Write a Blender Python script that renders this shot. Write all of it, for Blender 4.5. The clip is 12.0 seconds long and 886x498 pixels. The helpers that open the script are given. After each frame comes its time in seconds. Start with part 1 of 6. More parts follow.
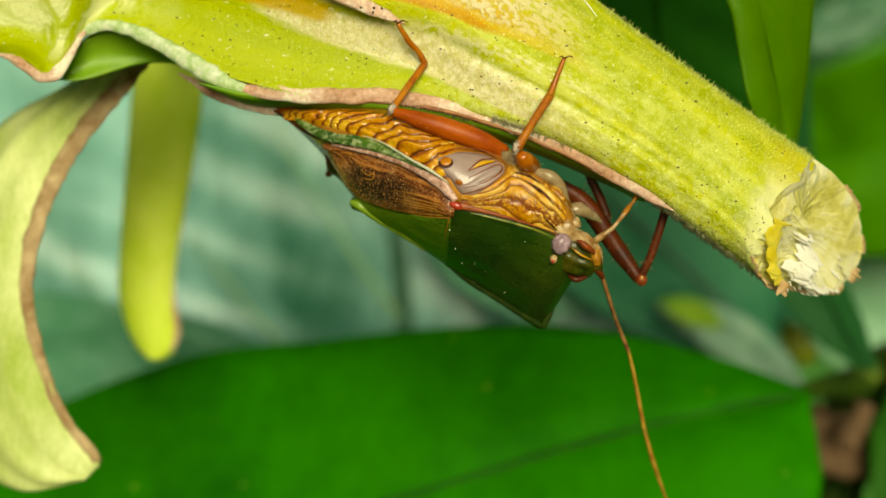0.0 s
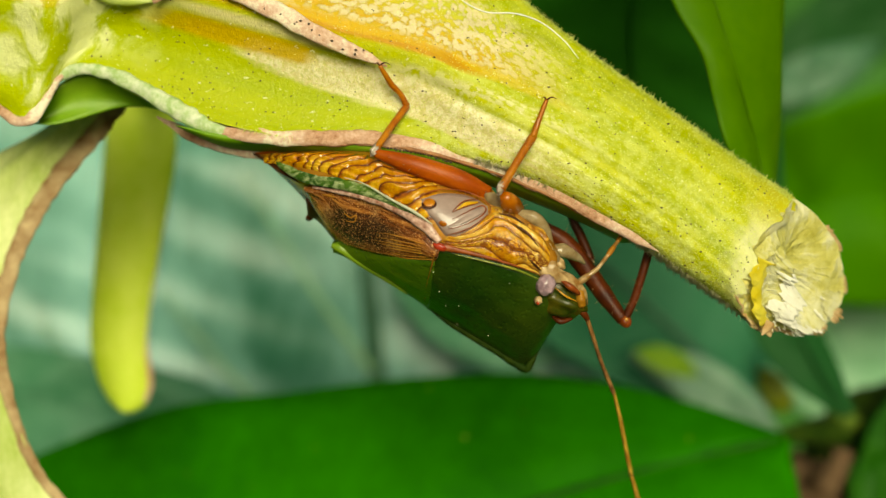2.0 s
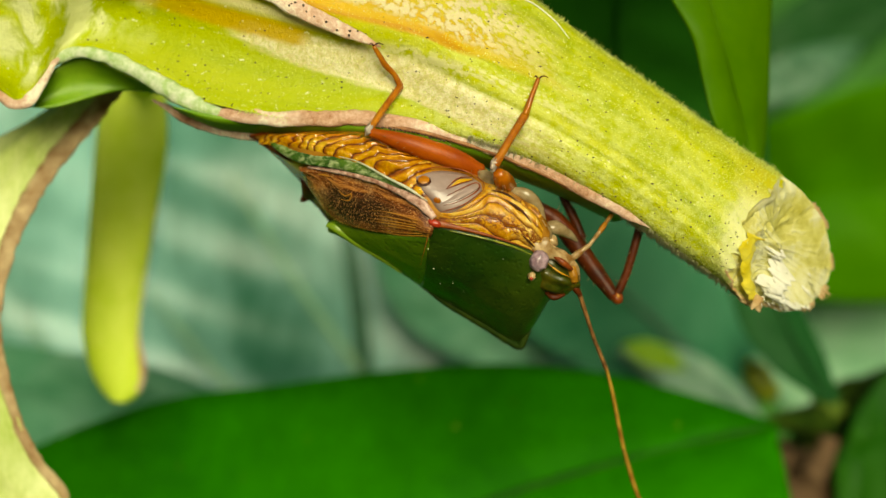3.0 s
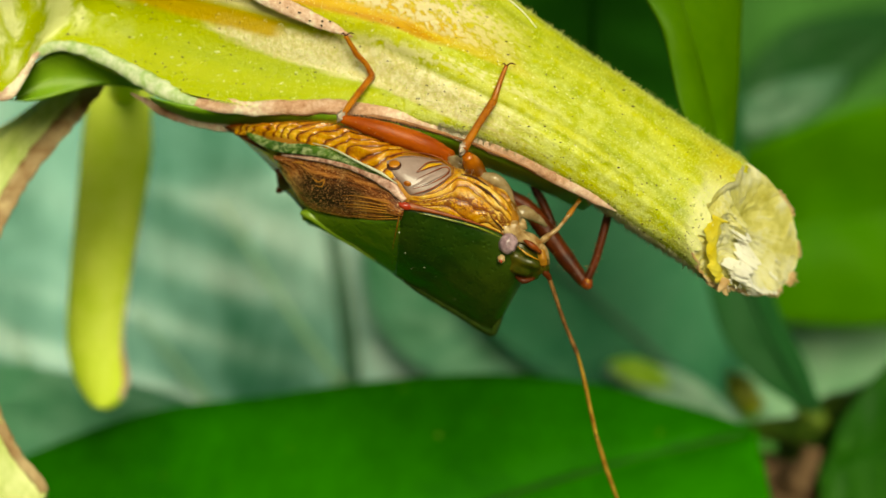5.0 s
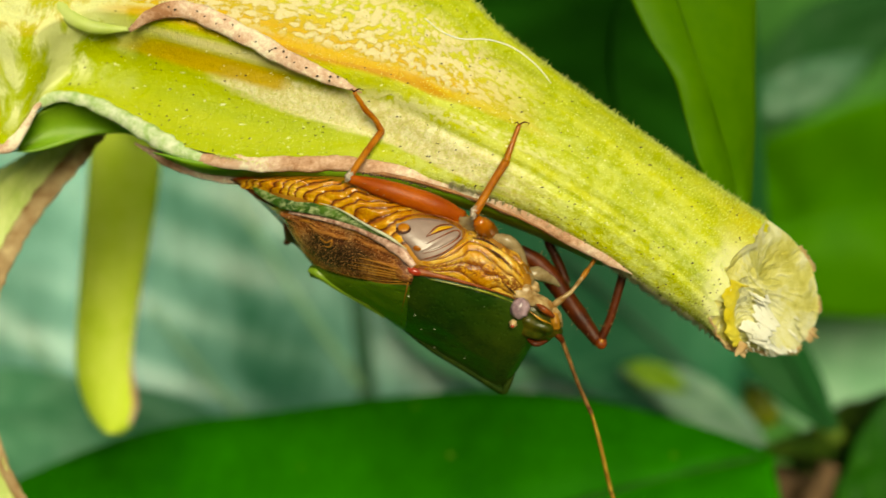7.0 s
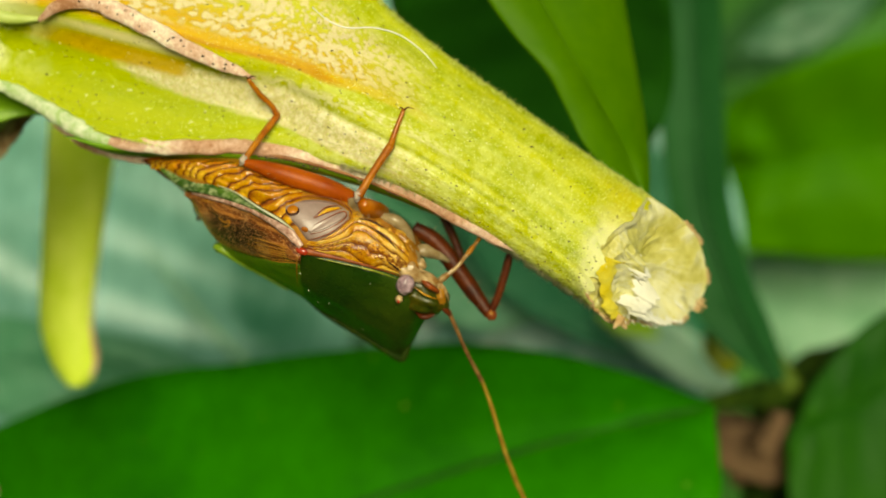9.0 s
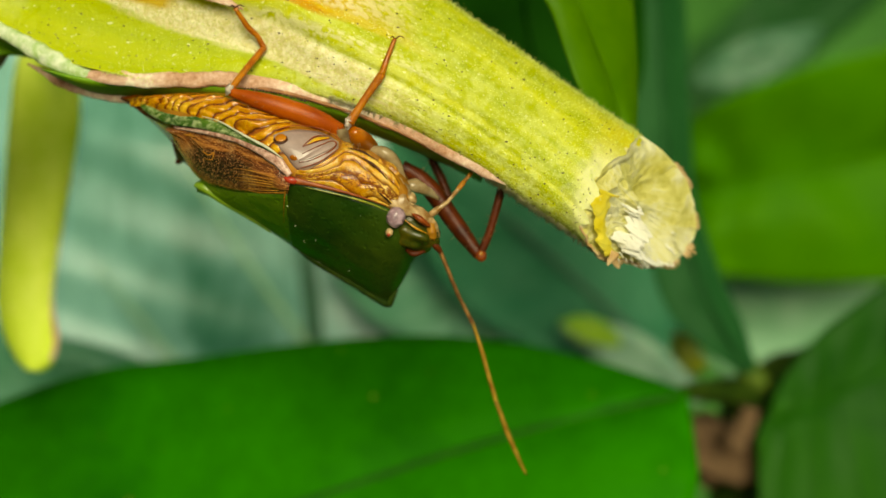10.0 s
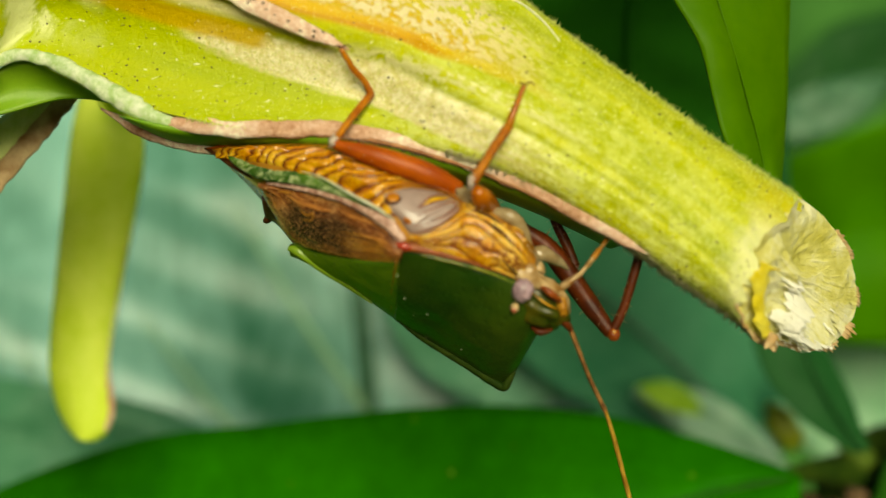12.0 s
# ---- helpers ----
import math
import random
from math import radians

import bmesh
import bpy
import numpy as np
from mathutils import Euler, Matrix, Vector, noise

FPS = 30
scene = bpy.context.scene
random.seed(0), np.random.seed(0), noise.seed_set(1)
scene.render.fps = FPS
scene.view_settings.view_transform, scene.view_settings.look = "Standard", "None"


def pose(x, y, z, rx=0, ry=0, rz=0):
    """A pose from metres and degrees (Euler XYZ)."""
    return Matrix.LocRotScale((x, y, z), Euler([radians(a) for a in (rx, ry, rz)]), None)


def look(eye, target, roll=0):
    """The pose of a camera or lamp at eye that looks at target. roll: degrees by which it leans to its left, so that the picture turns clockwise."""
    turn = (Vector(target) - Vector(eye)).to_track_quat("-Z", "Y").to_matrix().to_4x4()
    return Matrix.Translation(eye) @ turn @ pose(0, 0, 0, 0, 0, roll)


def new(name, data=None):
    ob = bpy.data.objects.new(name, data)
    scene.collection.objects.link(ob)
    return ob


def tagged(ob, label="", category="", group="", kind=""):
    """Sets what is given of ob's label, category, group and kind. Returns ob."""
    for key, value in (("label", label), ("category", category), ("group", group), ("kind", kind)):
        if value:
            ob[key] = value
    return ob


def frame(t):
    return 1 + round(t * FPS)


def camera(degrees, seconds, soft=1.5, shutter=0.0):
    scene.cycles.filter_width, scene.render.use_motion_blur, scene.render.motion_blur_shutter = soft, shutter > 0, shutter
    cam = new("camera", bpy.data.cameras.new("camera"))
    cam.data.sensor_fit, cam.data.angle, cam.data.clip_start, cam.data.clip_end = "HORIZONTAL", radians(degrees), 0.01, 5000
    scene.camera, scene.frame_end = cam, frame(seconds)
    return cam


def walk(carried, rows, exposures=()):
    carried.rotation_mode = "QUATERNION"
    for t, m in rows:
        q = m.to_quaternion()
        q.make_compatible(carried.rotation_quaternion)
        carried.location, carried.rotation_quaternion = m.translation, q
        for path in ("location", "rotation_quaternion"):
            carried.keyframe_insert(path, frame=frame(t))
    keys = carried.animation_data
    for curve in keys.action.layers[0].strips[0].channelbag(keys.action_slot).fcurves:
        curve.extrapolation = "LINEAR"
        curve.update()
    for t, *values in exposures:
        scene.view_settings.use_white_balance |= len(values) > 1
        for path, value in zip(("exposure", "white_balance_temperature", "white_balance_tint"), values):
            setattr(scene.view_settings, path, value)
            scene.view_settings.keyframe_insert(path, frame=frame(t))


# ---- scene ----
# ---- camera: a hand-held close-up, about five centimetres from the insect ----
MM = 0.001
cam = camera(42, 12.0, soft=1.4, shutter=0.2)
cam.data.dof.use_dof = True
cam.data.dof.focus_distance = 0.0498
cam.data.dof.aperture_fstop = 34.0
PATH = [
    (0.0, (-0.541, -51.704, 0.461), (-0.03411, 0.99848, -0.04320), 0.35),
    (0.5, (-0.437, -50.473, 2.189), (-0.01408, 0.99962, -0.02367), 0.02),
    (1.0, (-0.789, -49.990, 1.451), (0.00355, 0.99999, 0.00365), 0.27),
    (1.5, (0.002, -51.059, 0.002), (0.00000, 1.00000, 0.00001), 0.00),
    (2.0, (-1.300, -51.233, -0.164), (-0.00497, 0.99997, 0.00562), -0.04),
    (2.5, (-1.323, -51.152, -1.595), (0.00448, 0.99982, 0.01837), -0.12),
    (3.0, (-1.810, -51.899, -1.616), (0.00993, 0.99984, 0.01462), -0.45),
    (3.5, (-1.614, -52.018, -3.870), (0.00979, 0.99934, 0.03509), -0.24),
    (3.7, (0.351, -52.308, -4.202), (0.00823, 0.99935, 0.03510), -0.48),
    (5.3, (-1.494, -52.728, -4.551), (0.01481, 0.99807, 0.06030), -0.94),
    (5.5, (-2.216, -52.709, -4.699), (0.02055, 0.99780, 0.06306), -1.03),
    (6.0, (-1.131, -52.879, -4.098), (-0.00012, 0.99788, 0.06515), -1.05),
    (6.5, (-2.458, -51.828, -3.786), (0.01250, 0.99857, 0.05196), -0.88),
    (7.0, (-0.326, -51.635, 0.371), (-0.00259, 0.99987, 0.01566), -0.49),
    (7.2, (2.261, -52.850, 1.119), (-0.03000, 0.99952, 0.00829), -0.59),
    (8.8, (6.264, -53.692, 2.173), (-0.04291, 0.99866, -0.02881), -0.57),
    (9.0, (6.836, -54.150, 2.634), (-0.04312, 0.99797, -0.04697), -0.74),
    (9.5, (6.380, -54.166, -0.055), (-0.04804, 0.99882, -0.00732), -0.37),
    (10.0, (4.447, -53.074, -3.323), (0.00915, 0.99992, 0.00913), -0.64),
    (10.5, (5.330, -56.266, -4.818), (0.00338, 0.99836, 0.05713), 0.22),
    (11.0, (2.904, -52.053, -5.325), (0.03373, 0.99722, 0.06650), 0.45),
    (11.5, (1.810, -49.491, -3.617), (0.00175, 0.99881, 0.04881), 0.21),
    (12.0, (0.434, -46.204, -1.945), (-0.01476, 0.99877, 0.04736), 0.24),
]
walk(cam, [(t, look(Vector(e) * MM, (Vector(e) + Vector(a) * 50) * MM, r)) for t, e, a, r in PATH], [(0.0, -0.27, 7600, -5), (12.0, -0.27, 7600, -5)])

# ---- light: sun through thin cloud above and behind the camera, open sky ----
SUN_FROM = Vector((0.12, -0.93, 0.27)).normalized()
world = bpy.data.worlds.new("sky")
scene.world = world
world.use_nodes = True
sky = world.node_tree.nodes.new("ShaderNodeTexSky")
sky.sky_type = "NISHITA"
sky.sun_disc = False
sky.dust_density, sky.air_density = 4.0, 0.8
sky.sun_elevation = math.asin(SUN_FROM.z)
sky.sun_rotation = math.atan2(SUN_FROM.x, SUN_FROM.y)
world.node_tree.nodes["Background"].inputs["Strength"].default_value = 0.07
world.node_tree.links.new(sky.outputs[0], world.node_tree.nodes["Background"].inputs["Color"])
sun = new("sun", bpy.data.lights.new("sun", "SUN"))
sun.data.energy, sun.data.angle, sun.data.color = 4.5, radians(33), (1.0, 0.94, 0.80)
sun.matrix_world = look(SUN_FROM * 2, (0, 0, 0))

# ---- materials ----


class Nodes:
    """Short spelling for a material's node tree."""

    def __init__(self, name):
        self.mat = bpy.data.materials.new(name)
        self.mat.use_nodes = True
        self.tree = self.mat.node_tree
        self.bsdf = self.tree.nodes["Principled BSDF"]
        self.out = self.tree.nodes["Material Output"]

    def add(self, kind, **sets):
        n = self.tree.nodes.new("ShaderNode" + kind)
        for key, value in sets.items():
            n.inputs[key].default_value = value
        return n

    def link(self, a, b):
        self.tree.links.new(a, b)

    def coords(self, kind="Object", scale=(1, 1, 1), turn=(0, 0, 0)):
        tc, mp = self.add("TexCoord"), self.add("Mapping")
        mp.inputs["Scale"].default_value = scale
        mp.inputs["Rotation"].default_value = [radians(a) for a in turn]
        self.link(tc.outputs[kind], mp.inputs["Vector"])
        return mp.outputs["Vector"]

    def noise(self, vector, scale, detail=4.0, rough=0.55, distortion=0.0):
        n = self.add("TexNoise", Scale=scale, Detail=detail, Roughness=rough, Distortion=distortion)
        self.link(vector, n.inputs["Vector"])
        return n.outputs["Fac"]

    def ramp(self, fac, stops):
        n = self.add("ValToRGB")
        els = n.color_ramp.elements
        while len(els) < len(stops):
            els.new(0.5)
        for e, (at, c) in zip(els, stops):
            e.position, e.color = at, (*c, 1) if len(c) == 3 else c
        self.link(fac, n.inputs["Fac"])
        return n.outputs["Color"]

    def mix(self, fac, a, b, blend="MIX"):
        n = self.add("Mix")
        n.data_type, n.blend_type = "RGBA", blend
        for sock, value in ((n.inputs[0], fac), (n.inputs[6], a), (n.inputs[7], b)):
            if isinstance(value, (int, float)):
                sock.default_value = value
            elif isinstance(value, tuple):
                sock.default_value = (*value, 1)
            else:
                self.link(value, sock)
        return n.outputs[2]

    def math(self, op, a, b=0.0):
        n = self.add("Math")
        n.operation = op
        for sock, value in ((n.inputs[0], a), (n.inputs[1], b)):
            if isinstance(value, (int, float)):
                sock.default_value = value
            else:
                self.link(value, sock)
        return n.outputs[0]

    def bump(self, height, strength=0.3, distance=0.0001):
        n = self.add("Bump", Strength=strength, Distance=distance)
        self.link(height, n.inputs["Height"])
        self.link(n.outputs["Normal"], self.bsdf.inputs["Normal"])
        return n.outputs["Normal"]

    def finish(self, colour, rough=0.5, coat=0.0, glow=0.0, specular=0.5, tint=(1.0, 1.0, 1.0)):
        """glow: the share of light that passes through the tissue."""
        if isinstance(colour, tuple):
            self.bsdf.inputs["Base Color"].default_value = (*colour, 1)
        else:
            self.link(colour, self.bsdf.inputs["Base Color"])
        if isinstance(rough, (int, float)):
            self.bsdf.inputs["Roughness"].default_value = rough
        else:
            self.link(rough, self.bsdf.inputs["Roughness"])
        self.bsdf.inputs["Coat Weight"].default_value = coat
        self.bsdf.inputs["Coat Roughness"].default_value = 0.12
        self.bsdf.inputs["Specular IOR Level"].default_value = specular
        if glow:
            t = self.add("BsdfTranslucent")
            tinted = self.mix(1.0, colour, tint, "MULTIPLY")
            self.link(tinted, t.inputs["Color"])
            m = self.add("MixShader", Fac=glow)
            self.link(self.bsdf.outputs[0], m.inputs[1])
            self.link(t.outputs[0], m.inputs[2])
            self.link(m.outputs[0], self.out.inputs["Surface"])
        return self.mat


def plain(name, a, b, scale=900, rough=0.45, coat=0.0, bump=0.25, glow=0.0, fine=4000, specular=0.5):
    """Two tones over a coarse and a fine noise, with relief."""
    n = Nodes(name)
    v = n.coords()
    big, small = n.noise(v, scale, 4), n.noise(v, fine, 3)
    c = n.mix(n.math("MULTIPLY", small, 0.35), n.ramp(big, [(0.35, a), (0.65, b)]), tuple(x * 0.55 for x in a))
    n.bump(small, bump, 0.00006)
    return n.finish(c, rough, coat, glow, specular)


def stalk_material():
    """Yellow-green rind: an orange stripe with cream cells above it, a cream trough, stains, and pale grains all over."""
    n = Nodes("stalk_rind")
    uv, v = n.coords("UV"), n.coords()
    broad = n.noise(n.coords("UV", (5, 9, 1)), 1.0, 4, 0.6)
    bands = n.noise(n.coords("UV", (1.8, 17, 1)), 1.0, 3, 0.5)
    streak = n.noise(n.coords("UV", (6, 42, 1)), 1.0, 5, 0.6, 0.4)
    patchy = n.noise(v, 900, 4, 0.62)
    spots, grain = n.noise(v, 2600, 5, 0.68), n.noise(v, 9500, 3, 0.6)
    cells = n.add("TexVoronoi", Scale=1.0)
    n.link(n.coords("UV", (150, 105, 1)), cells.inputs["Vector"])
    sep = n.add("SeparateXYZ")
    n.link(uv, sep.inputs[0])
    u = n.math("ADD", sep.outputs[0], n.math("MULTIPLY", n.math("SUBTRACT", broad, 0.5), 0.08))
    w0 = n.math("ADD", sep.outputs[1], n.math("MULTIPLY", n.math("SUBTRACT", streak, 0.5), 0.022))
    # height above or below the orange stripe, which bends towards the upper edge
    bend = n.math("MULTIPLY", n.ramp(sep.outputs[0], [(0.33, (0, 0, 0)), (0.379, (0.34, 0.34, 0.34)), (0.421, (0.76, 0.76, 0.76)), (0.48, (1, 1, 1))]), 0.058)
    w = n.math("SUBTRACT", n.math("SUBTRACT", w0, bend), 0.012)

    def window(value, *edges):
        a, b, c, d = edges
        return n.ramp(value, [(a, (0, 0, 0)), (b, (1, 1, 1)), (c, (1, 1, 1)), (d, (0, 0, 0))])

    def rising(value, a, b):
        return n.ramp(value, [(a, (0, 0, 0)), (b, (1, 1, 1))])

    def falling(value, a, b):
        return n.ramp(value, [(a, (1, 1, 1)), (b, (0, 0, 0))])

    def times(*parts):
        out = parts[0]
        for p in parts[1:]:
            out = n.math("MULTIPLY", out, p)
        return out

    c = n.ramp(n.math("ADD", n.math("MULTIPLY", bands, 0.75), n.math("MULTIPLY", patchy, 0.25)), [(0.34, (0.28, 0.36, 0.001)), (0.47, (0.42, 0.47, 0.002)), (0.60, (0.58, 0.60, 0.012))])
    # pale grainy tissue on the round part, thicker towards the lower side
    low = n.ramp(w0, [(0.10, (0.25, 0.25, 0.25)), (0.34, (0.55, 0.55, 0.55)), (0.46, (1, 1, 1))])
    grainy = n.ramp(n.math("ADD", n.math("MULTIPLY", spots, 0.55), n.math("MULTIPLY", patchy, 0.45)), [(0.45, (0, 0, 0)), (0.56, (1, 1, 1))])
    c = n.mix(times(grainy, low, falling(u, 0.40, 0.52), 0.85), c, (0.67, 0.73, 0.20))
    # the lower trough: lime, greener at the far end
    lime = times(rising(w0, 0.385, 0.42), rising(u, 0.36, 0.50))
    c = n.mix(times(lime, 0.85), c, n.mix(bands, (0.30, 0.40, 0.001), (0.47, 0.52, 0.002)))
    # cream floor of the trough, pointed at its far end and streaked out at the near one
    edge = n.math("ADD", n.math("SUBTRACT", w0, n.math("MULTIPLY", n.math("SUBTRACT", 0.6, sep.outputs[0]), 0.30)), n.math("MULTIPLY", n.math("SUBTRACT", spots, 0.5), 0.03))
    floor = times(rising(w0, 0.362, 0.372), falling(edge, 0.402, 0.412), falling(u, 0.595, 0.61), rising(n.math("ADD", u, n.math("MULTIPLY", n.math("SUBTRACT", streak, 0.5), 0.22)), 0.27, 0.36))
    c = n.mix(times(floor, n.ramp(grain, [(0.36, (0.55, 0.55, 0.55)), (0.52, (1, 1, 1))])), c, n.mix(n.ramp(spots, [(0.4, (0, 0, 0)), (0.6, (1, 1, 1))]), (0.66, 0.59, 0.25), (0.83, 0.78, 0.50)))
    # ochre stain and pale streak beside the fold
    ochre = times(window(w0, 0.352, 0.362, 0.386, 0.396), window(u, 0.548, 0.562, 0.64, 0.72))
    c = n.mix(times(ochre, 0.95), c, n.mix(streak, (0.46, 0.30, 0.001), (0.60, 0.42, 0.003)))
    c = n.mix(times(window(w0, 0.335, 0.342, 0.350, 0.358), window(u, 0.52, 0.54, 0.64, 0.70), 0.8), c, (0.74, 0.66, 0.34))
    # orange stripe, yellowing towards the round part
    stripe = times(window(w, 0.226, 0.236, 0.252, 0.262), rising(u, 0.30, 0.42))
    c = n.mix(times(stripe, 0.95), c, n.mix(n.ramp(streak, [(0.4, (0, 0, 0)), (0.6, (1, 1, 1))]), (0.56, 0.27, 0.001), (0.68, 0.42, 0.003)))
    # orange-yellow field above it, under a crust of cream cells
    field = times(window(w, 0.08, 0.14, 0.225, 0.24), rising(u, 0.32, 0.40))
    c = n.mix(times(field, 0.9), c, n.mix(n.ramp(w, [(0.16, (1, 1, 1)), (0.22, (0, 0, 0))]), (0.66, 0.38, 0.002), (0.62, 0.60, 0.03)))
    crust = n.ramp(n.math("ADD", n.math("ADD", n.math("MULTIPLY", cells.outputs["Distance"], -0.30), n.math("MULTIPLY", spots, 0.55)), n.math("MULTIPLY", n.noise(n.coords("UV", (22, 60, 1)), 1.0, 4, 0.6), 0.55)), [(0.33, (0, 0, 0)), (0.42, (1, 1, 1))])
    c = n.mix(times(crust, field, 0.95), c, n.mix(grain, (0.66, 0.54, 0.24), (0.84, 0.77, 0.50)))
    # scattered cream cells just below the stripe
    c = n.mix(times(crust, window(w, 0.275, 0.29, 0.305, 0.318), window(u, 0.26, 0.34, 0.46, 0.52), 0.85), c, (0.74, 0.72, 0.34))
    # large pale blotches at the wide end
    blotch = n.noise(n.coords("UV", (15, 10, 1)), 1.0, 4, 0.6, 0.6)
    c = n.mix(times(n.ramp(blotch, [(0.42, (0, 0, 0)), (0.54, (1, 1, 1))]), rising(u, 0.66, 0.72), falling(w0, 0.47, 0.53), 0.9), c, (0.76, 0.80, 0.36))
    # lime brightened between the blotches to offset the creases' shade by colour
    c = n.mix(times(rising(u, 0.66, 0.74), falling(n.math("MULTIPLY", blotch, 1.0), 0.44, 0.52), 0.6), c, (0.48, 0.57, 0.008))
    # small white flakes, and bare cream tissue beside the tear
    flakes = n.ramp(n.noise(n.coords("UV", (150, 80, 1)), 1.0, 4, 0.6), [(0.655, (0, 0, 0)), (0.675, (1, 1, 1))])
    c = n.mix(times(flakes, 0.75), c, (0.84, 0.84, 0.50))
    crumbs = n.ramp(n.noise(n.coords("UV", (130, 75, 1)), 1.0, 5, 0.7), [(0.56, (0, 0, 0)), (0.64, (1, 1, 1))])
    c = n.mix(times(crumbs, falling(u, 0.30, 0.42), low, 0.75), c, (0.80, 0.86, 0.36))
    tear = falling(n.math("ADD", sep.outputs[0], n.math("MULTIPLY", n.math("SUBTRACT", patchy, 0.5), 0.14)), 0.030, 0.075)
    c = n.mix(times(tear, window(w0, 0.10, 0.18, 0.40, 0.52), 0.8), c, (0.78, 0.78, 0.40))
    warm = times(falling(u, 0.05, 0.13), falling(w0, 0.10, 0.22))
    c = n.mix(times(warm, 0.6), c, (0.60, 0.52, 0.01))
    height = n.math("ADD", n.math("ADD", n.math("MULTIPLY", grain, 0.45), spots), n.math("MULTIPLY", n.math("MULTIPLY", crust, field), 0.5))
    n.bump(n.math("ADD", height, n.math("MULTIPLY", patchy, 0.6)), 0.55, 0.00014)
    return n.finish(c, n.ramp(spots, [(0.4, (0.30, 0.30, 0.30)), (0.7, (0.6, 0.6, 0.6))]), 0.0, 0.15, 0.3)


def leaf_material(name, dark, light, rough=0.38, glow=0.25, scale=60, specular=0.5, dots=0.0, coat=0.0, stretch=(1, 1, 1)):
    """A leaf blade: two greens in blotches, fine cells, pale dots."""
    n = Nodes(name)
    v = n.coords("Object", stretch)
    blot, cell = n.noise(v, scale, 5, 0.6), n.noise(v, scale * 14, 4, 0.6)
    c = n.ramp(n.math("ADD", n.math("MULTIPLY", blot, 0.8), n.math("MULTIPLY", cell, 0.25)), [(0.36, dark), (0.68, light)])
    if dots:
        vo = n.add("TexVoronoi", Scale=dots)
        n.link(v, vo.inputs["Vector"])
        c = n.mix(n.ramp(vo.outputs["Distance"], [(0.02, (0.6, 0.6, 0.6)), (0.06, (0, 0, 0))]), c, (0.35, 0.45, 0.06))
    n.bump(n.math("ADD", blot, n.math("MULTIPLY", cell, 0.4)), 0.35, 0.0004)
    return n.finish(c, rough, coat, glow, specular, (1.25, 1.15, 0.4))


def dry_material(name="dry_margin"):
    n = Nodes(name)
    v = n.coords()
    big, small = n.noise(v, 210, 4, 0.6), n.noise(v, 4600, 5, 0.7)
    c = n.ramp(n.math("ADD", n.math("MULTIPLY", big, 0.75), n.math("MULTIPLY", small, 0.3)), [(0.40, (0.36, 0.16, 0.07)), (0.47, (0.56, 0.33, 0.21)), (0.53, (0.68, 0.46, 0.34)), (0.60, (0.84, 0.76, 0.58))])
    n.bump(small, 0.6, 0.00012)
    return n.finish(c, 0.7, 0, 0.12)


def belly_material():
    """Glossy golden folds with dark brown grooves; the first coordinate counts the folds, the second runs from margin to keel."""
    n = Nodes("belly_cuticle")
    sep = n.add("SeparateXYZ")
    n.link(n.coords("UV"), sep.inputs[0])
    v = n.coords()
    blot, fine = n.noise(v, 900, 4, 0.6), n.noise(v, 5200, 4, 0.65)
    wob = n.math("MULTIPLY", n.math("SUBTRACT", fine, 0.5), 0.16)
    fold = n.math("FRACT", n.math("ADD", sep.outputs[0], wob))
    gold = n.ramp(n.math("ADD", n.math("MULTIPLY", blot, 0.55), n.math("MULTIPLY", fine, 0.4)), [(0.36, (0.44, 0.15, 0.004)), (0.48, (0.62, 0.30, 0.008)), (0.58, (0.74, 0.46, 0.03))])
    brown = n.mix(fine, (0.16, 0.035, 0.003), (0.34, 0.085, 0.004))
    # orange-brown towards the keel and the tail
    keel = n.ramp(n.math("ADD", sep.outputs[1], n.math("MULTIPLY", n.math("SUBTRACT", blot, 0.5), 0.5)), [(0.45, (0, 0, 0)), (0.95, (1, 1, 1))])
    c = n.mix(n.math("MULTIPLY", keel, 0.75), gold, n.mix(fine, (0.36, 0.085, 0.004), (0.50, 0.17, 0.006)))
    c = n.mix(n.ramp(fold, [(0.0, (1, 1, 1)), (0.16, (0.95, 0.95, 0.95)), (0.44, (0.05, 0.05, 0.05)), (0.84, (0, 0, 0)), (1.0, (1, 1, 1))]), c, brown)
    c = n.mix(n.ramp(fold, [(0.0, (0.95, 0.95, 0.95)), (0.13, (0, 0, 0)), (0.93, (0, 0, 0)), (1.0, (0.9, 0.9, 0.9))]), c, (0.05, 0.012, 0.002))
    n.bump(n.math("ADD", fine, n.math("MULTIPLY", blot, 0.6)), 0.35, 0.00008)
    return n.finish(c, 0.2, 0.45, 0.10)


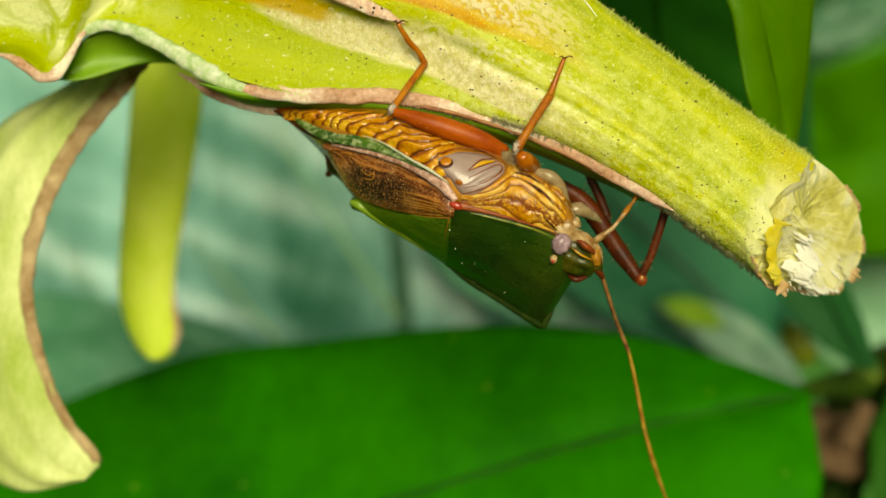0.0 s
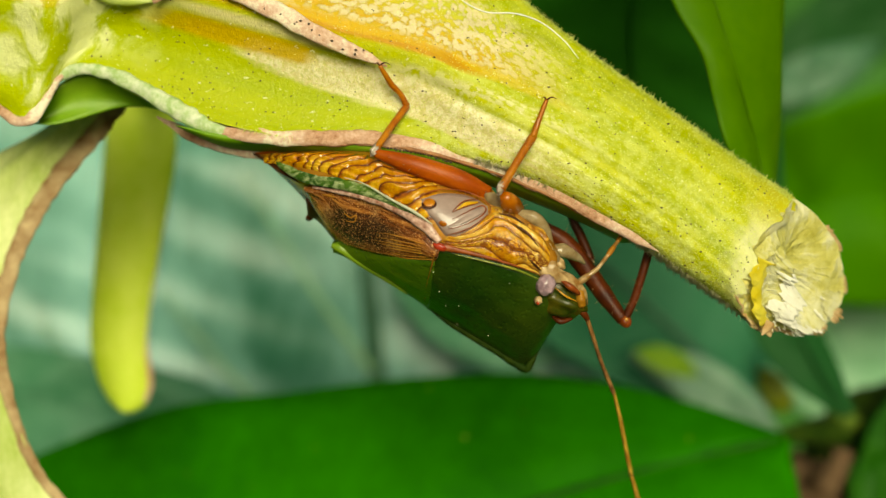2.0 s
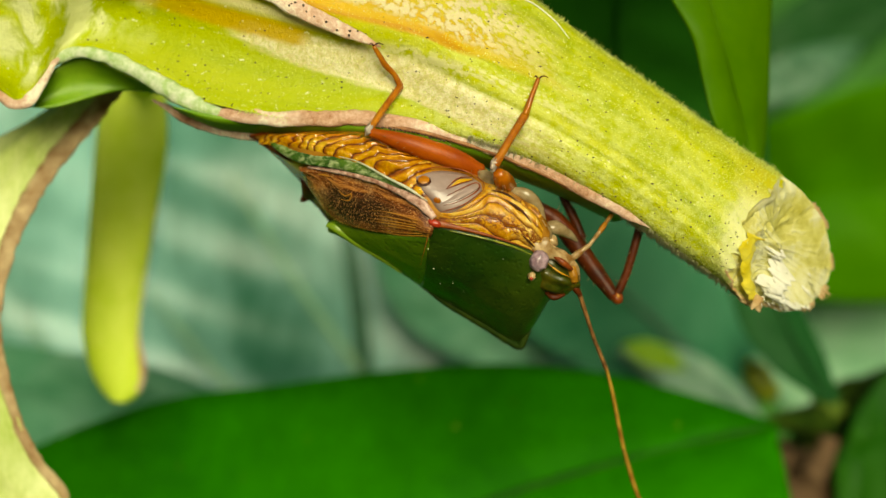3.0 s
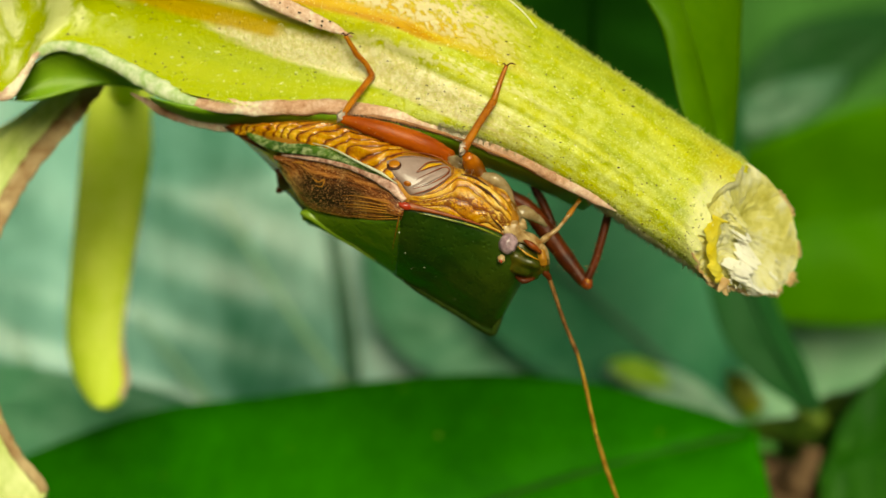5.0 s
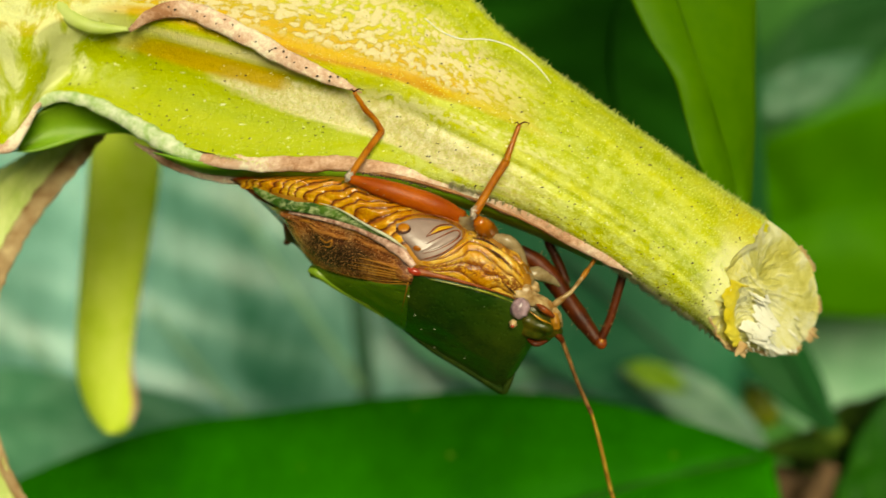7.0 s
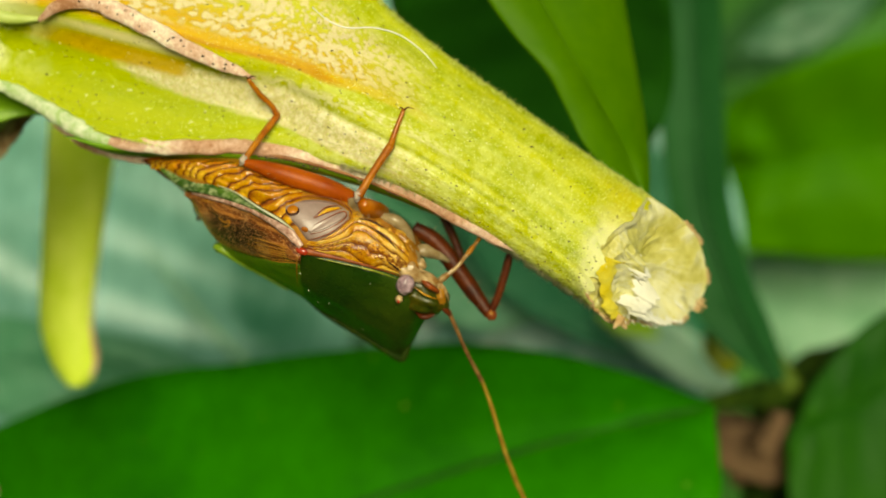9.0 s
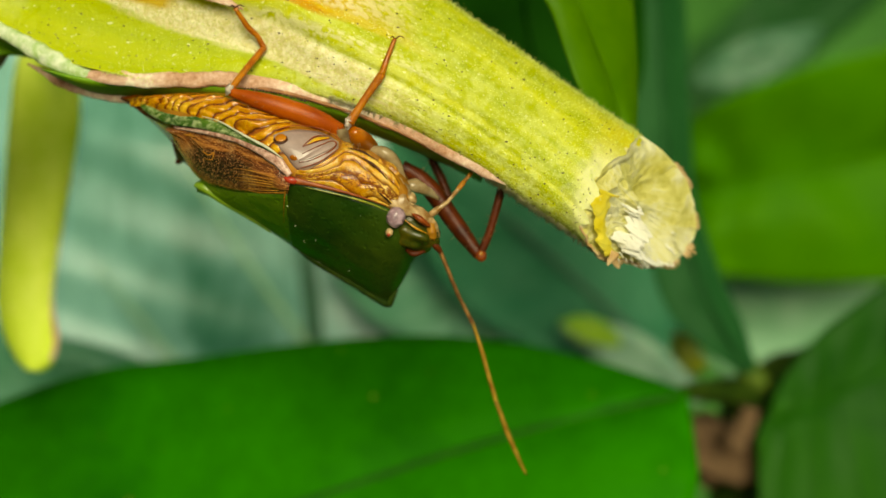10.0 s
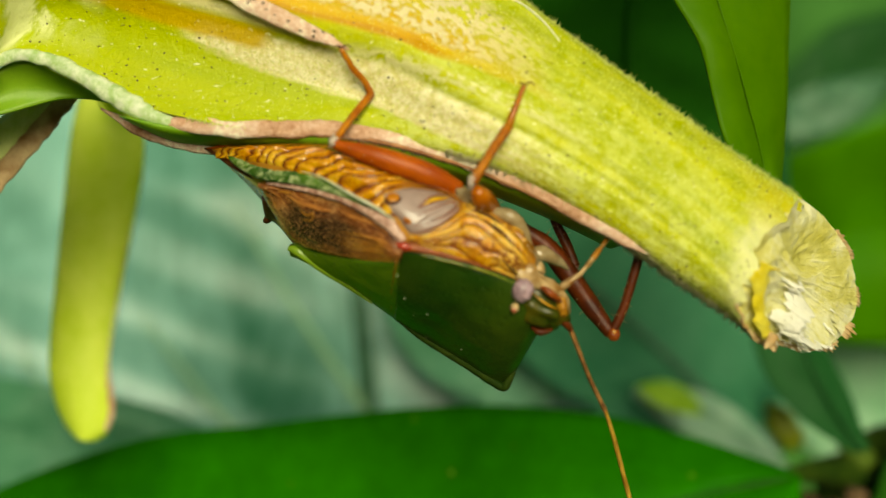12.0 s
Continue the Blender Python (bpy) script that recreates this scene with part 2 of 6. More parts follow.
def thorax_plate_material():
    """Amber side plates with dark wavy seams; the first coordinate counts the plates, the second runs from the shield's edge upwards."""
    n = Nodes("seamed_thorax_plate")
    sep = n.add("SeparateXYZ")
    n.link(n.coords("UV"), sep.inputs[0])
    v = n.coords()
    blot, fine, grain = n.noise(v, 800, 4, 0.6), n.noise(v, 3600, 5, 0.7, 0.6), n.noise(v, 9500, 3, 0.7)
    fold = n.math("FRACT", n.math("ADD", sep.outputs[0], n.math("MULTIPLY", n.math("SUBTRACT", fine, 0.5), 0.22)))
    c = n.ramp(n.math("ADD", n.math("MULTIPLY", blot, 0.6), n.math("MULTIPLY", fine, 0.4)), [(0.38, (0.46, 0.16, 0.004)), (0.48, (0.62, 0.30, 0.012)), (0.58, (0.78, 0.52, 0.10))])
    # red-brown mottling on the lower plates
    band = n.ramp(sep.outputs[1], [(0.08, (0, 0, 0)), (0.20, (1, 1, 1)), (0.42, (1, 1, 1)), (0.56, (0.15, 0.15, 0.15))])
    mott = n.ramp(n.math("ADD", n.math("MULTIPLY", fine, 0.6), n.math("MULTIPLY", grain, 0.4)), [(0.47, (0, 0, 0)), (0.52, (1, 1, 1))])
    c = n.mix(n.math("MULTIPLY", n.math("MULTIPLY", mott, band), 0.9), c, (0.17, 0.026, 0.002))
    c = n.mix(n.ramp(fold, [(0.0, (0.9, 0.9, 0.9)), (0.12, (0.7, 0.7, 0.7)), (0.30, (0, 0, 0)), (0.88, (0, 0, 0)), (1.0, (0.9, 0.9, 0.9))]), c, (0.22, 0.05, 0.003))
    c = n.mix(n.ramp(fold, [(0.0, (1, 1, 1)), (0.07, (0, 0, 0)), (0.95, (0, 0, 0)), (1.0, (1, 1, 1))]), c, (0.05, 0.012, 0.002))
    n.bump(n.math("ADD", fine, n.math("MULTIPLY", grain, 0.4)), 0.5, 0.0001)
    return n.finish(c, 0.22, 0.3, 0.08)


def wing_material():
    n = Nodes("forewing_brown")
    uv = n.coords("UV", (5, 22, 1), (0, 0, 6))
    fine = n.noise(uv, 1.0, 6, 0.68, 0.9)
    v = n.coords()
    patch, grain = n.noise(v, 500, 4, 0.6), n.noise(v, 9000, 3, 0.7)
    c = n.ramp(fine, [(0.36, (0.05, 0.012, 0.003)), (0.50, (0.17, 0.045, 0.008)), (0.64, (0.50, 0.20, 0.04))])
    c = n.mix(n.ramp(patch, [(0.50, (0, 0, 0)), (0.62, (0.8, 0.8, 0.8))]), c, n.ramp(grain, [(0.45, (0.17, 0.06, 0.02)), (0.58, (0.62, 0.34, 0.12))]))
    # dark middle, gold-dusted towards the edges
    sep = n.add("SeparateXYZ")
    n.link(n.coords("UV"), sep.inputs[0])
    wob = n.math("MULTIPLY", n.math("SUBTRACT", patch, 0.5), 0.35)
    along = n.ramp(n.math("ADD", sep.outputs[0], wob), [(0.22, (0, 0, 0)), (0.36, (1, 1, 1)), (0.60, (1, 1, 1)), (0.74, (0, 0, 0))])
    across = n.ramp(n.math("ADD", sep.outputs[1], n.math("MULTIPLY", wob, 0.6)), [(0.12, (0, 0, 0)), (0.20, (1, 1, 1)), (0.38, (1, 1, 1)), (0.46, (0, 0, 0))])
    c = n.mix(n.math("MULTIPLY", n.math("MULTIPLY", along, across), 0.94), c, (0.030, 0.012, 0.005))
    bright_specks = n.ramp(n.noise(v, 14000, 4, 0.7), [(0.56, (0, 0, 0)), (0.64, (1, 1, 1))])
    c = n.mix(n.math("MULTIPLY", bright_specks, 0.7), c, (0.70, 0.36, 0.12))
    n.bump(n.math("ADD", fine, n.math("MULTIPLY", grain, 0.5)), 0.7, 0.0001)
    return n.finish(c, 0.24, 0.35, 0.05)


def shield_material(name, dark, light):
    """Dark punctured green of the shield plate."""
    n = Nodes(name)
    v = n.coords()
    vo = n.add("TexVoronoi", Scale=3600)
    n.link(v, vo.inputs["Vector"])
    pit = n.ramp(vo.outputs["Distance"], [(0.10, (0, 0, 0)), (0.42, (1, 1, 1))])
    blot = n.noise(v, 260, 4)
    c = n.mix(n.math("ADD", 0.82, n.math("MULTIPLY", pit, 0.18)), (0.008, 0.035, 0.002), n.ramp(blot, [(0.35, dark), (0.65, light)]))
    n.bump(n.math("ADD", pit, n.math("MULTIPLY", n.noise(v, 1400, 4), 2.0)), 0.35, 0.00007)
    return n.finish(c, 0.36, 0.1, 0.0, 0.35)


def thorax_material():
    """Yellow cuticle finely mottled with dark red-brown."""
    n = Nodes("yellow_cuticle")
    v = n.coords()
    big, mid, fine = n.noise(v, 700, 3), n.noise(v, 2600, 4, 0.65, 0.8), n.noise(v, 9000, 3)
    c = n.ramp(big, [(0.35, (0.48, 0.20, 0.008)), (0.65, (0.68, 0.40, 0.05))])
    c = n.mix(n.ramp(mid, [(0.50, (0, 0, 0)), (0.58, (0.85, 0.85, 0.85))]), c, (0.20, 0.055, 0.004))
    n.bump(n.math("ADD", mid, n.math("MULTIPLY", fine, 0.4)), 0.5, 0.0001)
    return n.finish(c, 0.26, 0.25, 0.08)


def pith_material():
    """Wet olive-yellow pith with pale radial fibres; the second coordinate runs round the cut."""
    n = Nodes("torn_pith")
    v = n.coords()
    big, small, fine = n.noise(v, 420, 4, 0.6), n.noise(v, 1900, 5, 0.65), n.noise(v, 8000, 3)
    ray = n.noise(n.coords("UV", (2.5, 60, 1)), 1.0, 4, 0.6, 0.3)
    c = n.ramp(n.math("ADD", n.math("MULTIPLY", big, 0.55), n.math("ADD", n.math("MULTIPLY", small, 0.25), n.math("MULTIPLY", ray, 0.25))), [(0.38, (0.54, 0.49, 0.07)), (0.48, (0.74, 0.70, 0.22)), (0.58, (0.87, 0.85, 0.54))])
    n.bump(n.math("ADD", small, n.math("ADD", n.math("MULTIPLY", fine, 0.5), ray)), 0.8, 0.0002)
    return n.finish(c, 0.4, 0.0, 0.25, 0.45)


def gold_material():
    """Golden belly plates, orange towards some ends, each plate of its own tone."""
    n = Nodes("golden_plate")
    v = n.coords()
    info = n.add("ObjectInfo")
    big, fine = n.noise(v, 700, 3), n.noise(v, 6000, 3)
    mixed = n.math("ADD", n.math("MULTIPLY", big, 0.6), n.math("MULTIPLY", info.outputs["Random"], 0.45))
    c = n.ramp(mixed, [(0.28, (0.36, 0.10, 0.004)), (0.45, (0.50, 0.20, 0.006)), (0.62, (0.60, 0.32, 0.010)), (0.80, (0.70, 0.46, 0.06))])
    n.bump(fine, 0.35, 0.00006)
    return n.finish(c, 0.28, 0.2, 0.12)


def margin_material():
    """Green body margin crossed by soft whitish streaks."""
    n = Nodes("streaked_green_margin")
    v = n.coords("Object", (0.45, 1, 1), (0, 28, 0))
    streak, blot = n.noise(v, 3200, 5, 0.65, 0.6), n.noise(n.coords(), 700, 4)
    c = n.ramp(blot, [(0.35, (0.022, 0.075, 0.006)), (0.65, (0.085, 0.17, 0.012))])
    c = n.mix(n.ramp(streak, [(0.46, (0, 0, 0)), (0.64, (0.75, 0.75, 0.75))]), c, (0.48, 0.55, 0.28))
    n.bump(streak, 0.4, 0.00008)
    return n.finish(c, 0.3, 0.2, 0.1)


M_STALK = stalk_material()
M_DRY = dry_material()
M_TAN = plain("tan_dried_edge", (0.24, 0.12, 0.035), (0.60, 0.45, 0.24), 800, 0.75, 0, 0.7, 0.15)
M_BROWNED = plain("browned_edge", (0.20, 0.075, 0.025), (0.46, 0.22, 0.09), 1200, 0.7, 0, 0.6, 0.1)
M_PALE_RIM = plain("pale_green_rim", (0.40, 0.58, 0.20), (0.80, 0.86, 0.64), 2600, 0.5, 0, 0.8, 0.2, 7000)
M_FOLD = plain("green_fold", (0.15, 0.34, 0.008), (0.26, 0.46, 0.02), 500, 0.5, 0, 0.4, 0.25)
M_CURL = plain("pale_green_curl", (0.42, 0.55, 0.05), (0.62, 0.72, 0.24), 500, 0.5, 0, 0.5, 0.2)
M_PITH = pith_material()
M_FIBRE = plain("white_fibre", (0.90, 0.89, 0.72), (0.97, 0.96, 0.88), 700, 0.6, 0, 0.5, 0.25)
M_CORTEX = plain("yellow_cortex", (0.78, 0.62, 0.02), (0.86, 0.78, 0.12), 900, 0.45, 0, 0.5, 0.25)
M_RAG = plain("brown_torn_edge", (0.52, 0.32, 0.12), (0.76, 0.58, 0.32), 1500, 0.7, 0, 0.5, 0.2)
M_FUZZ = plain("greyish_fuzz", (0.50, 0.50, 0.22), (0.74, 0.72, 0.44), 2000, 0.6, 0, 0.0, 0.3)
M_HAIR = plain("plant_hair", (0.74, 0.84, 0.16), (0.88, 0.93, 0.36), 2000, 0.5, 0, 0.0, 0.4)
M_SPECK = plain("dark_speck", (0.03, 0.02, 0.008), (0.09, 0.05, 0.02), 2000, 0.7)
M_THREAD = plain("white_thread", (0.75, 0.76, 0.70), (0.85, 0.86, 0.8), 2000, 0.4)
M_PETAL = leaf_material("withered_petal_green", (0.36, 0.48, 0.07), (0.70, 0.76, 0.34), 0.5, 0.15, 260, 0.4, 0.0, 0.0, (1.3, 1, 0.6))
M_STRIP = leaf_material("hanging_petal_yellow", (0.60, 0.78, 0.03), (0.84, 0.95, 0.16), 0.55, 0.22, 180, 0.3)
M_LEAF_LOW = leaf_material("broad_leaf_green", (0.0040, 0.076, 0.0006), (0.020, 0.200, 0.0012), 0.55, 0.12, 38, 0.05, 260)
# the pale blotch tone paints sky sheen into the blue-green leaf
M_LEAF_BLUE_SHEEN = leaf_material("blue_green_leaf", (0.008, 0.105, 0.048), (0.24, 0.50, 0.43), 0.32, 0.15, 60, 0.5, 0.0, 0.0, (1.2, 1, 0.3))
M_LEAF_UP = leaf_material("young_leaf_green", (0.048, 0.155, 0.001), (0.095, 0.23, 0.002), 0.5, 0.3, 70, 0.12, 300)
# sunlight on the small leaf tip is put into this lighter green
M_LEAF_TIP = leaf_material("painted_sunlit_tip", (0.20, 0.42, 0.004), (0.34, 0.58, 0.01), 0.5, 0.3, 200)
M_BUD = leaf_material("yellow_brown_bud", (0.22, 0.29, 0.005), (0.38, 0.42, 0.010), 0.5, 0.3, 200)
# near-black greens paint the deep shade above the stalk into the leaf
M_LEAF_DARK = leaf_material("shade_painted_leaf", (0.004, 0.045, 0.002), (0.012, 0.08, 0.004), 0.6, 0.05, 40, 0.1)
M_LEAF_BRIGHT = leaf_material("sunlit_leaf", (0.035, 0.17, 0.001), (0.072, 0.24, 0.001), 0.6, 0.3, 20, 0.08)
M_LEAF_PALE = leaf_material("pale_leaf_underside", (0.16, 0.40, 0.20), (0.30, 0.55, 0.34), 0.5, 0.35, 30)
M_LEAF_DIM = leaf_material("dim_pale_leaf", (0.15, 0.32, 0.20), (0.38, 0.58, 0.42), 0.5, 0.2, 30)
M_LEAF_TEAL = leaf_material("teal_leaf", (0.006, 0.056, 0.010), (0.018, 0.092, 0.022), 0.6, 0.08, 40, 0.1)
# the shade behind the insect is painted in as this darker teal
M_LEAF_SHADE = leaf_material("shade_painted_teal_leaf", (0.017, 0.115, 0.050), (0.055, 0.20, 0.105), 0.6, 0.08, 40, 0.1)
M_VEIN_DARK = plain("dark_leaf_rib", (0.006, 0.065, 0.022), (0.016, 0.10, 0.04), 200, 0.5)
M_LEAF_GLINT = leaf_material("painted_sun_fleck", (0.035, 0.13, 0.055), (0.09, 0.22, 0.12), 0.5, 0.2, 30)
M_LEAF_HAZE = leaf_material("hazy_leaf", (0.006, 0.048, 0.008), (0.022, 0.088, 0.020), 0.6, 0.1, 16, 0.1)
M_LEAF_SOFT = leaf_material("added_green_leaf", (0.035, 0.18, 0.080), (0.13, 0.33, 0.20), 0.5, 0.1, 60, 0.3)
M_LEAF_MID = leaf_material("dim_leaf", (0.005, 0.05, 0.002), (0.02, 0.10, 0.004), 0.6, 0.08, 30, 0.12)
M_OLIVE = plain("olive_petiole", (0.045, 0.085, 0.006), (0.09, 0.14, 0.015), 200, 0.6, specular=0.15)
M_TWIG = plain("green_twig", (0.012, 0.036, 0.002), (0.034, 0.065, 0.004), 200, 0.7, specular=0.1)
M_WITHERED = plain("brown_withered_bud", (0.075, 0.042, 0.020), (0.17, 0.11, 0.06), 150, 0.85, specular=0.1)
M_VEIN = plain("leaf_vein", (0.006, 0.06, 0.001), (0.014, 0.09, 0.002), 300, 0.5, specular=0.1)
M_VEIN_BLUE = plain("pale_leaf_vein", (0.18, 0.38, 0.17), (0.26, 0.46, 0.24), 300, 0.5)
M_GROUND = plain("leafy_soil", (0.02, 0.04, 0.012), (0.05, 0.08, 0.02), 8, 0.9, 0, 0.5, 0, 60)
M_HEDGE = leaf_material("distant_foliage", (0.010, 0.055, 0.006), (0.05, 0.16, 0.03), 0.7, 0.0, 9, 0.05)
M_BELLY = belly_material()
M_THORAX = thorax_plate_material()
M_WING = wing_material()
M_SHIELD = shield_material("shield_green", (0.010, 0.036, 0.001), (0.036, 0.062, 0.003))
M_SHIELD_RIM = plain("dark_shield_rim", (0.008, 0.024, 0.001), (0.024, 0.042, 0.003), 1500, 0.75, 0, 0.4, specular=0.08)
M_SCUTELLUM = shield_material("scutellum_green", (0.045, 0.12, 0.003), (0.12, 0.19, 0.007))
M_ORANGE = plain("orange_cuticle", (0.36, 0.055, 0.003), (0.58, 0.125, 0.005), 600, 0.42, 0.0, 0.4, 0.28, 5200, specular=0.3)
M_AMBER = plain("amber_cuticle", (0.34, 0.13, 0.012), (0.55, 0.25, 0.03), 900, 0.25, 0.4, 0.2, 0.15)
M_AMBER_SOFT = plain("dull_amber_cuticle", (0.36, 0.15, 0.010), (0.62, 0.30, 0.03), 1600, 0.45, 0.05, 0.5, 0.2, specular=0.3)
M_DARKLEG = plain("dark_brown_cuticle", (0.045, 0.008, 0.002), (0.125, 0.024, 0.003), 900, 0.42, 0.0, 0.6, 0.12, specular=0.22)
M_YELLOW = thorax_material()
M_GREY = plain("pinkish_grey_scent_plate", (0.21, 0.14, 0.115), (0.36, 0.265, 0.235), 600, 0.3, 0.15, 0.3)
M_CLEAR = plain("pale_mottled_joint", (0.30, 0.14, 0.03), (0.66, 0.48, 0.24), 2400, 0.28, 0.25, 0.5, 0.25)
M_GREENRIM = plain("green_body_margin", (0.07, 0.13, 0.006), (0.30, 0.30, 0.03), 1800, 0.3, 0.2, 0.4)
M_SCUT_EDGE = plain("light_green_edge", (0.12, 0.24, 0.008), (0.22, 0.34, 0.02), 900, 0.35, 0.1, 0.3, 0.15)
M_LINE = plain("dark_suture", (0.04, 0.010, 0.002), (0.10, 0.028, 0.005), 1200, 0.5, specular=0.2)
M_REDBROWN = plain("red_brown_cuticle", (0.13, 0.022, 0.004), (0.30, 0.07, 0.010), 2500, 0.4, specular=0.25)
M_HIP = plain("pale_translucent_joint", (0.30, 0.20, 0.08), (0.58, 0.46, 0.26), 1400, 0.18, 0.5, 0.5, 0.35)
M_SHIN = plain("orange_amber_shin", (0.42, 0.11, 0.004), (0.70, 0.27, 0.012), 1100, 0.3, 0.2, 0.5, 0.3)
M_DROP = plain("translucent_orange_femur", (0.46, 0.10, 0.004), (0.68, 0.21, 0.010), 700, 0.25, 0.3, 0.3, 0.3)
M_KNEE = plain("whitish_knee", (0.46, 0.34, 0.24), (0.74, 0.66, 0.58), 2600, 0.2, 0.4, 0.6, 0.3)
M_GOLD = gold_material()
M_STREAKED = margin_material()
M_WHITE_EDGE = plain("white_margin_edge", (0.50, 0.52, 0.34), (0.72, 0.74, 0.58), 1800, 0.3, 0.2, 0.3, 0.2)
M_RED = plain("red_wing_hinge", (0.30, 0.02, 0.006), (0.48, 0.05, 0.015), 1200, 0.2, 0.4)
M_PINK = plain("pink_brown_wing_rim", (0.24, 0.09, 0.05), (0.70, 0.47, 0.38), 4200, 0.3, 0.25, 0.6, 0.0, 11000)
M_EYE = plain("purple_grey_eye", (0.10, 0.045, 0.06), (0.42, 0.29, 0.33), 2600, 0.3, 0.25, 0.15, fine=9000)
M_HEAD = plain("head_green_brown", (0.014, 0.036, 0.001), (0.10, 0.075, 0.004), 1300, 0.36, 0.15, 0.8, 0.05, specular=0.3)
M_FEELER = plain("mottled_brown_antenna", (0.07, 0.022, 0.006), (0.36, 0.18, 0.06), 1900, 0.35, 0.2, 0.6)
M_FEELER_TIP = plain("amber_antenna", (0.24, 0.11, 0.012), (0.56, 0.35, 0.05), 1300, 0.35, 0.15, 0.5)

# ---- building helpers (plan in millimetres) ----
ORIGIN = {}


def thing(name, at, label, category, group="", kind=""):
    """An Empty that carries a thing's parts, at a place in millimetres."""
    ob = new(name)
    ob.empty_display_size = 0.002
    ob.location = Vector(at) * MM
    ORIGIN[ob] = Vector(at)
    return tagged(ob, label, category, group, kind)


def part(name, bm, material, parent=None, label="", pivot=None, smooth=True):
    """Links a bmesh, given in plan millimetres, as one mesh under its thing or part."""
    base = ORIGIN[parent] if parent else Vector((0, 0, 0))
    pivot = Vector(pivot) if pivot else (base if parent else Vector((0, 0, 0)))
    bmesh.ops.recalc_face_normals(bm, faces=bm.faces)
    for v in bm.verts:
        v.co = (v.co - pivot) * MM
    for f in bm.faces:
        f.smooth = smooth
    me = bpy.data.meshes.new(name)
    bm.to_mesh(me)
    bm.free()
    me.materials.append(material)
    ob = new(name, me)
    ob.location = (pivot - base) * MM
    if parent:
        ob.parent = parent
    ORIGIN[ob] = pivot
    if label:
        ob["label"] = label
    return ob


def spline(points, n):
    """n points evenly along a Catmull-Rom curve through the points (of any dimension)."""
    p = np.array(points, float)
    p = np.vstack([2 * p[0] - p[1], p, 2 * p[-1] - p[-2]])
    out = []
    for s in np.linspace(0, len(p) - 3 - 1e-9, n):
        i, f = int(s), s - int(s)
        a, b, c, d = p[i : i + 4]
        out.append(0.5 * (2 * b + (c - a) * f + (2 * a - 5 * b + 4 * c - d) * f * f + (3 * b - a - 3 * c + d) * f**3))
    return np.array(out)


def loft(bm, rings, closed=True, caps=True, uv=True):
    """Joins rings of equal length; along runs 0 to 1 over the rings, across 0 to 1 round each ring."""
    layer = bm.loops.layers.uv.verify()
    rows = [[bm.verts.new(p) for p in ring] for ring in rings]
    n, m = len(rows), len(rows[0])
    for i in range(n - 1):
        for j in range(m if closed else m - 1):
            k = (j + 1) % m
            try:
                f = bm.faces.new((rows[i][j], rows[i][k], rows[i + 1][k], rows[i + 1][j]))
            except ValueError:
                continue
            edge = m if closed else m - 1
            for loop, (a, b) in zip(f.loops, ((i, j), (i, j + 1), (i + 1, j + 1), (i + 1, j))):
                loop[layer].uv = (a / (n - 1), b / edge)
    if closed and caps:
        for row in (rows[0], rows[-1]):
            bm.faces.new(row)
    return bm


def tube(path, radii, n=40, sides=12, flat=1.0, bm=None, wobble=0.0, side=(0, -1, 0)):
    """A round or flattened rod along a smooth path; flat squeezes it along side."""
    bm = bm or bmesh.new()
    pts = spline(path, n)
    r = spline([[x] for x in radii], n)[:, 0] if len(radii) > 1 else np.full(n, radii[0])
    rings = []
    for i in range(n):
        t = Vector(pts[min(i + 1, n - 1)] - pts[max(i - 1, 0)]).normalized()
        s = Vector(side)
        s = (s - t * s.dot(t)).normalized()
        w = t.cross(s)
        ring = []
        for j in range(sides):
            a = 2 * math.pi * j / sides
            q = Vector(pts[i])
            k = 1 + wobble * noise.noise(q * 2.1 + Vector((a, 0, 0)))
            ring.append(q + (w * math.cos(a) + s * math.sin(a) * flat) * max(r[i], 0.004) * k)
        rings.append(ring)
    return loft(bm, rings)


def blob(at, size, turn=(0, 0, 0), bm=None, seg=18, lump=0.0):
    """A rounded body, of half sizes in millimetres."""
    bm = bm or bmesh.new()
    got = bmesh.ops.create_uvsphere(bm, u_segments=seg, v_segments=max(8, seg * 2 // 3), radius=1)
    m = Matrix.Translation(at) @ pose(0, 0, 0, *turn) @ Matrix.Diagonal((*size, 1))
    for v in got["verts"]:
        k = 1 + lump * noise.noise(v.co * 2.3 + Vector(at))
        v.co = m @ (v.co * k)
    return bm


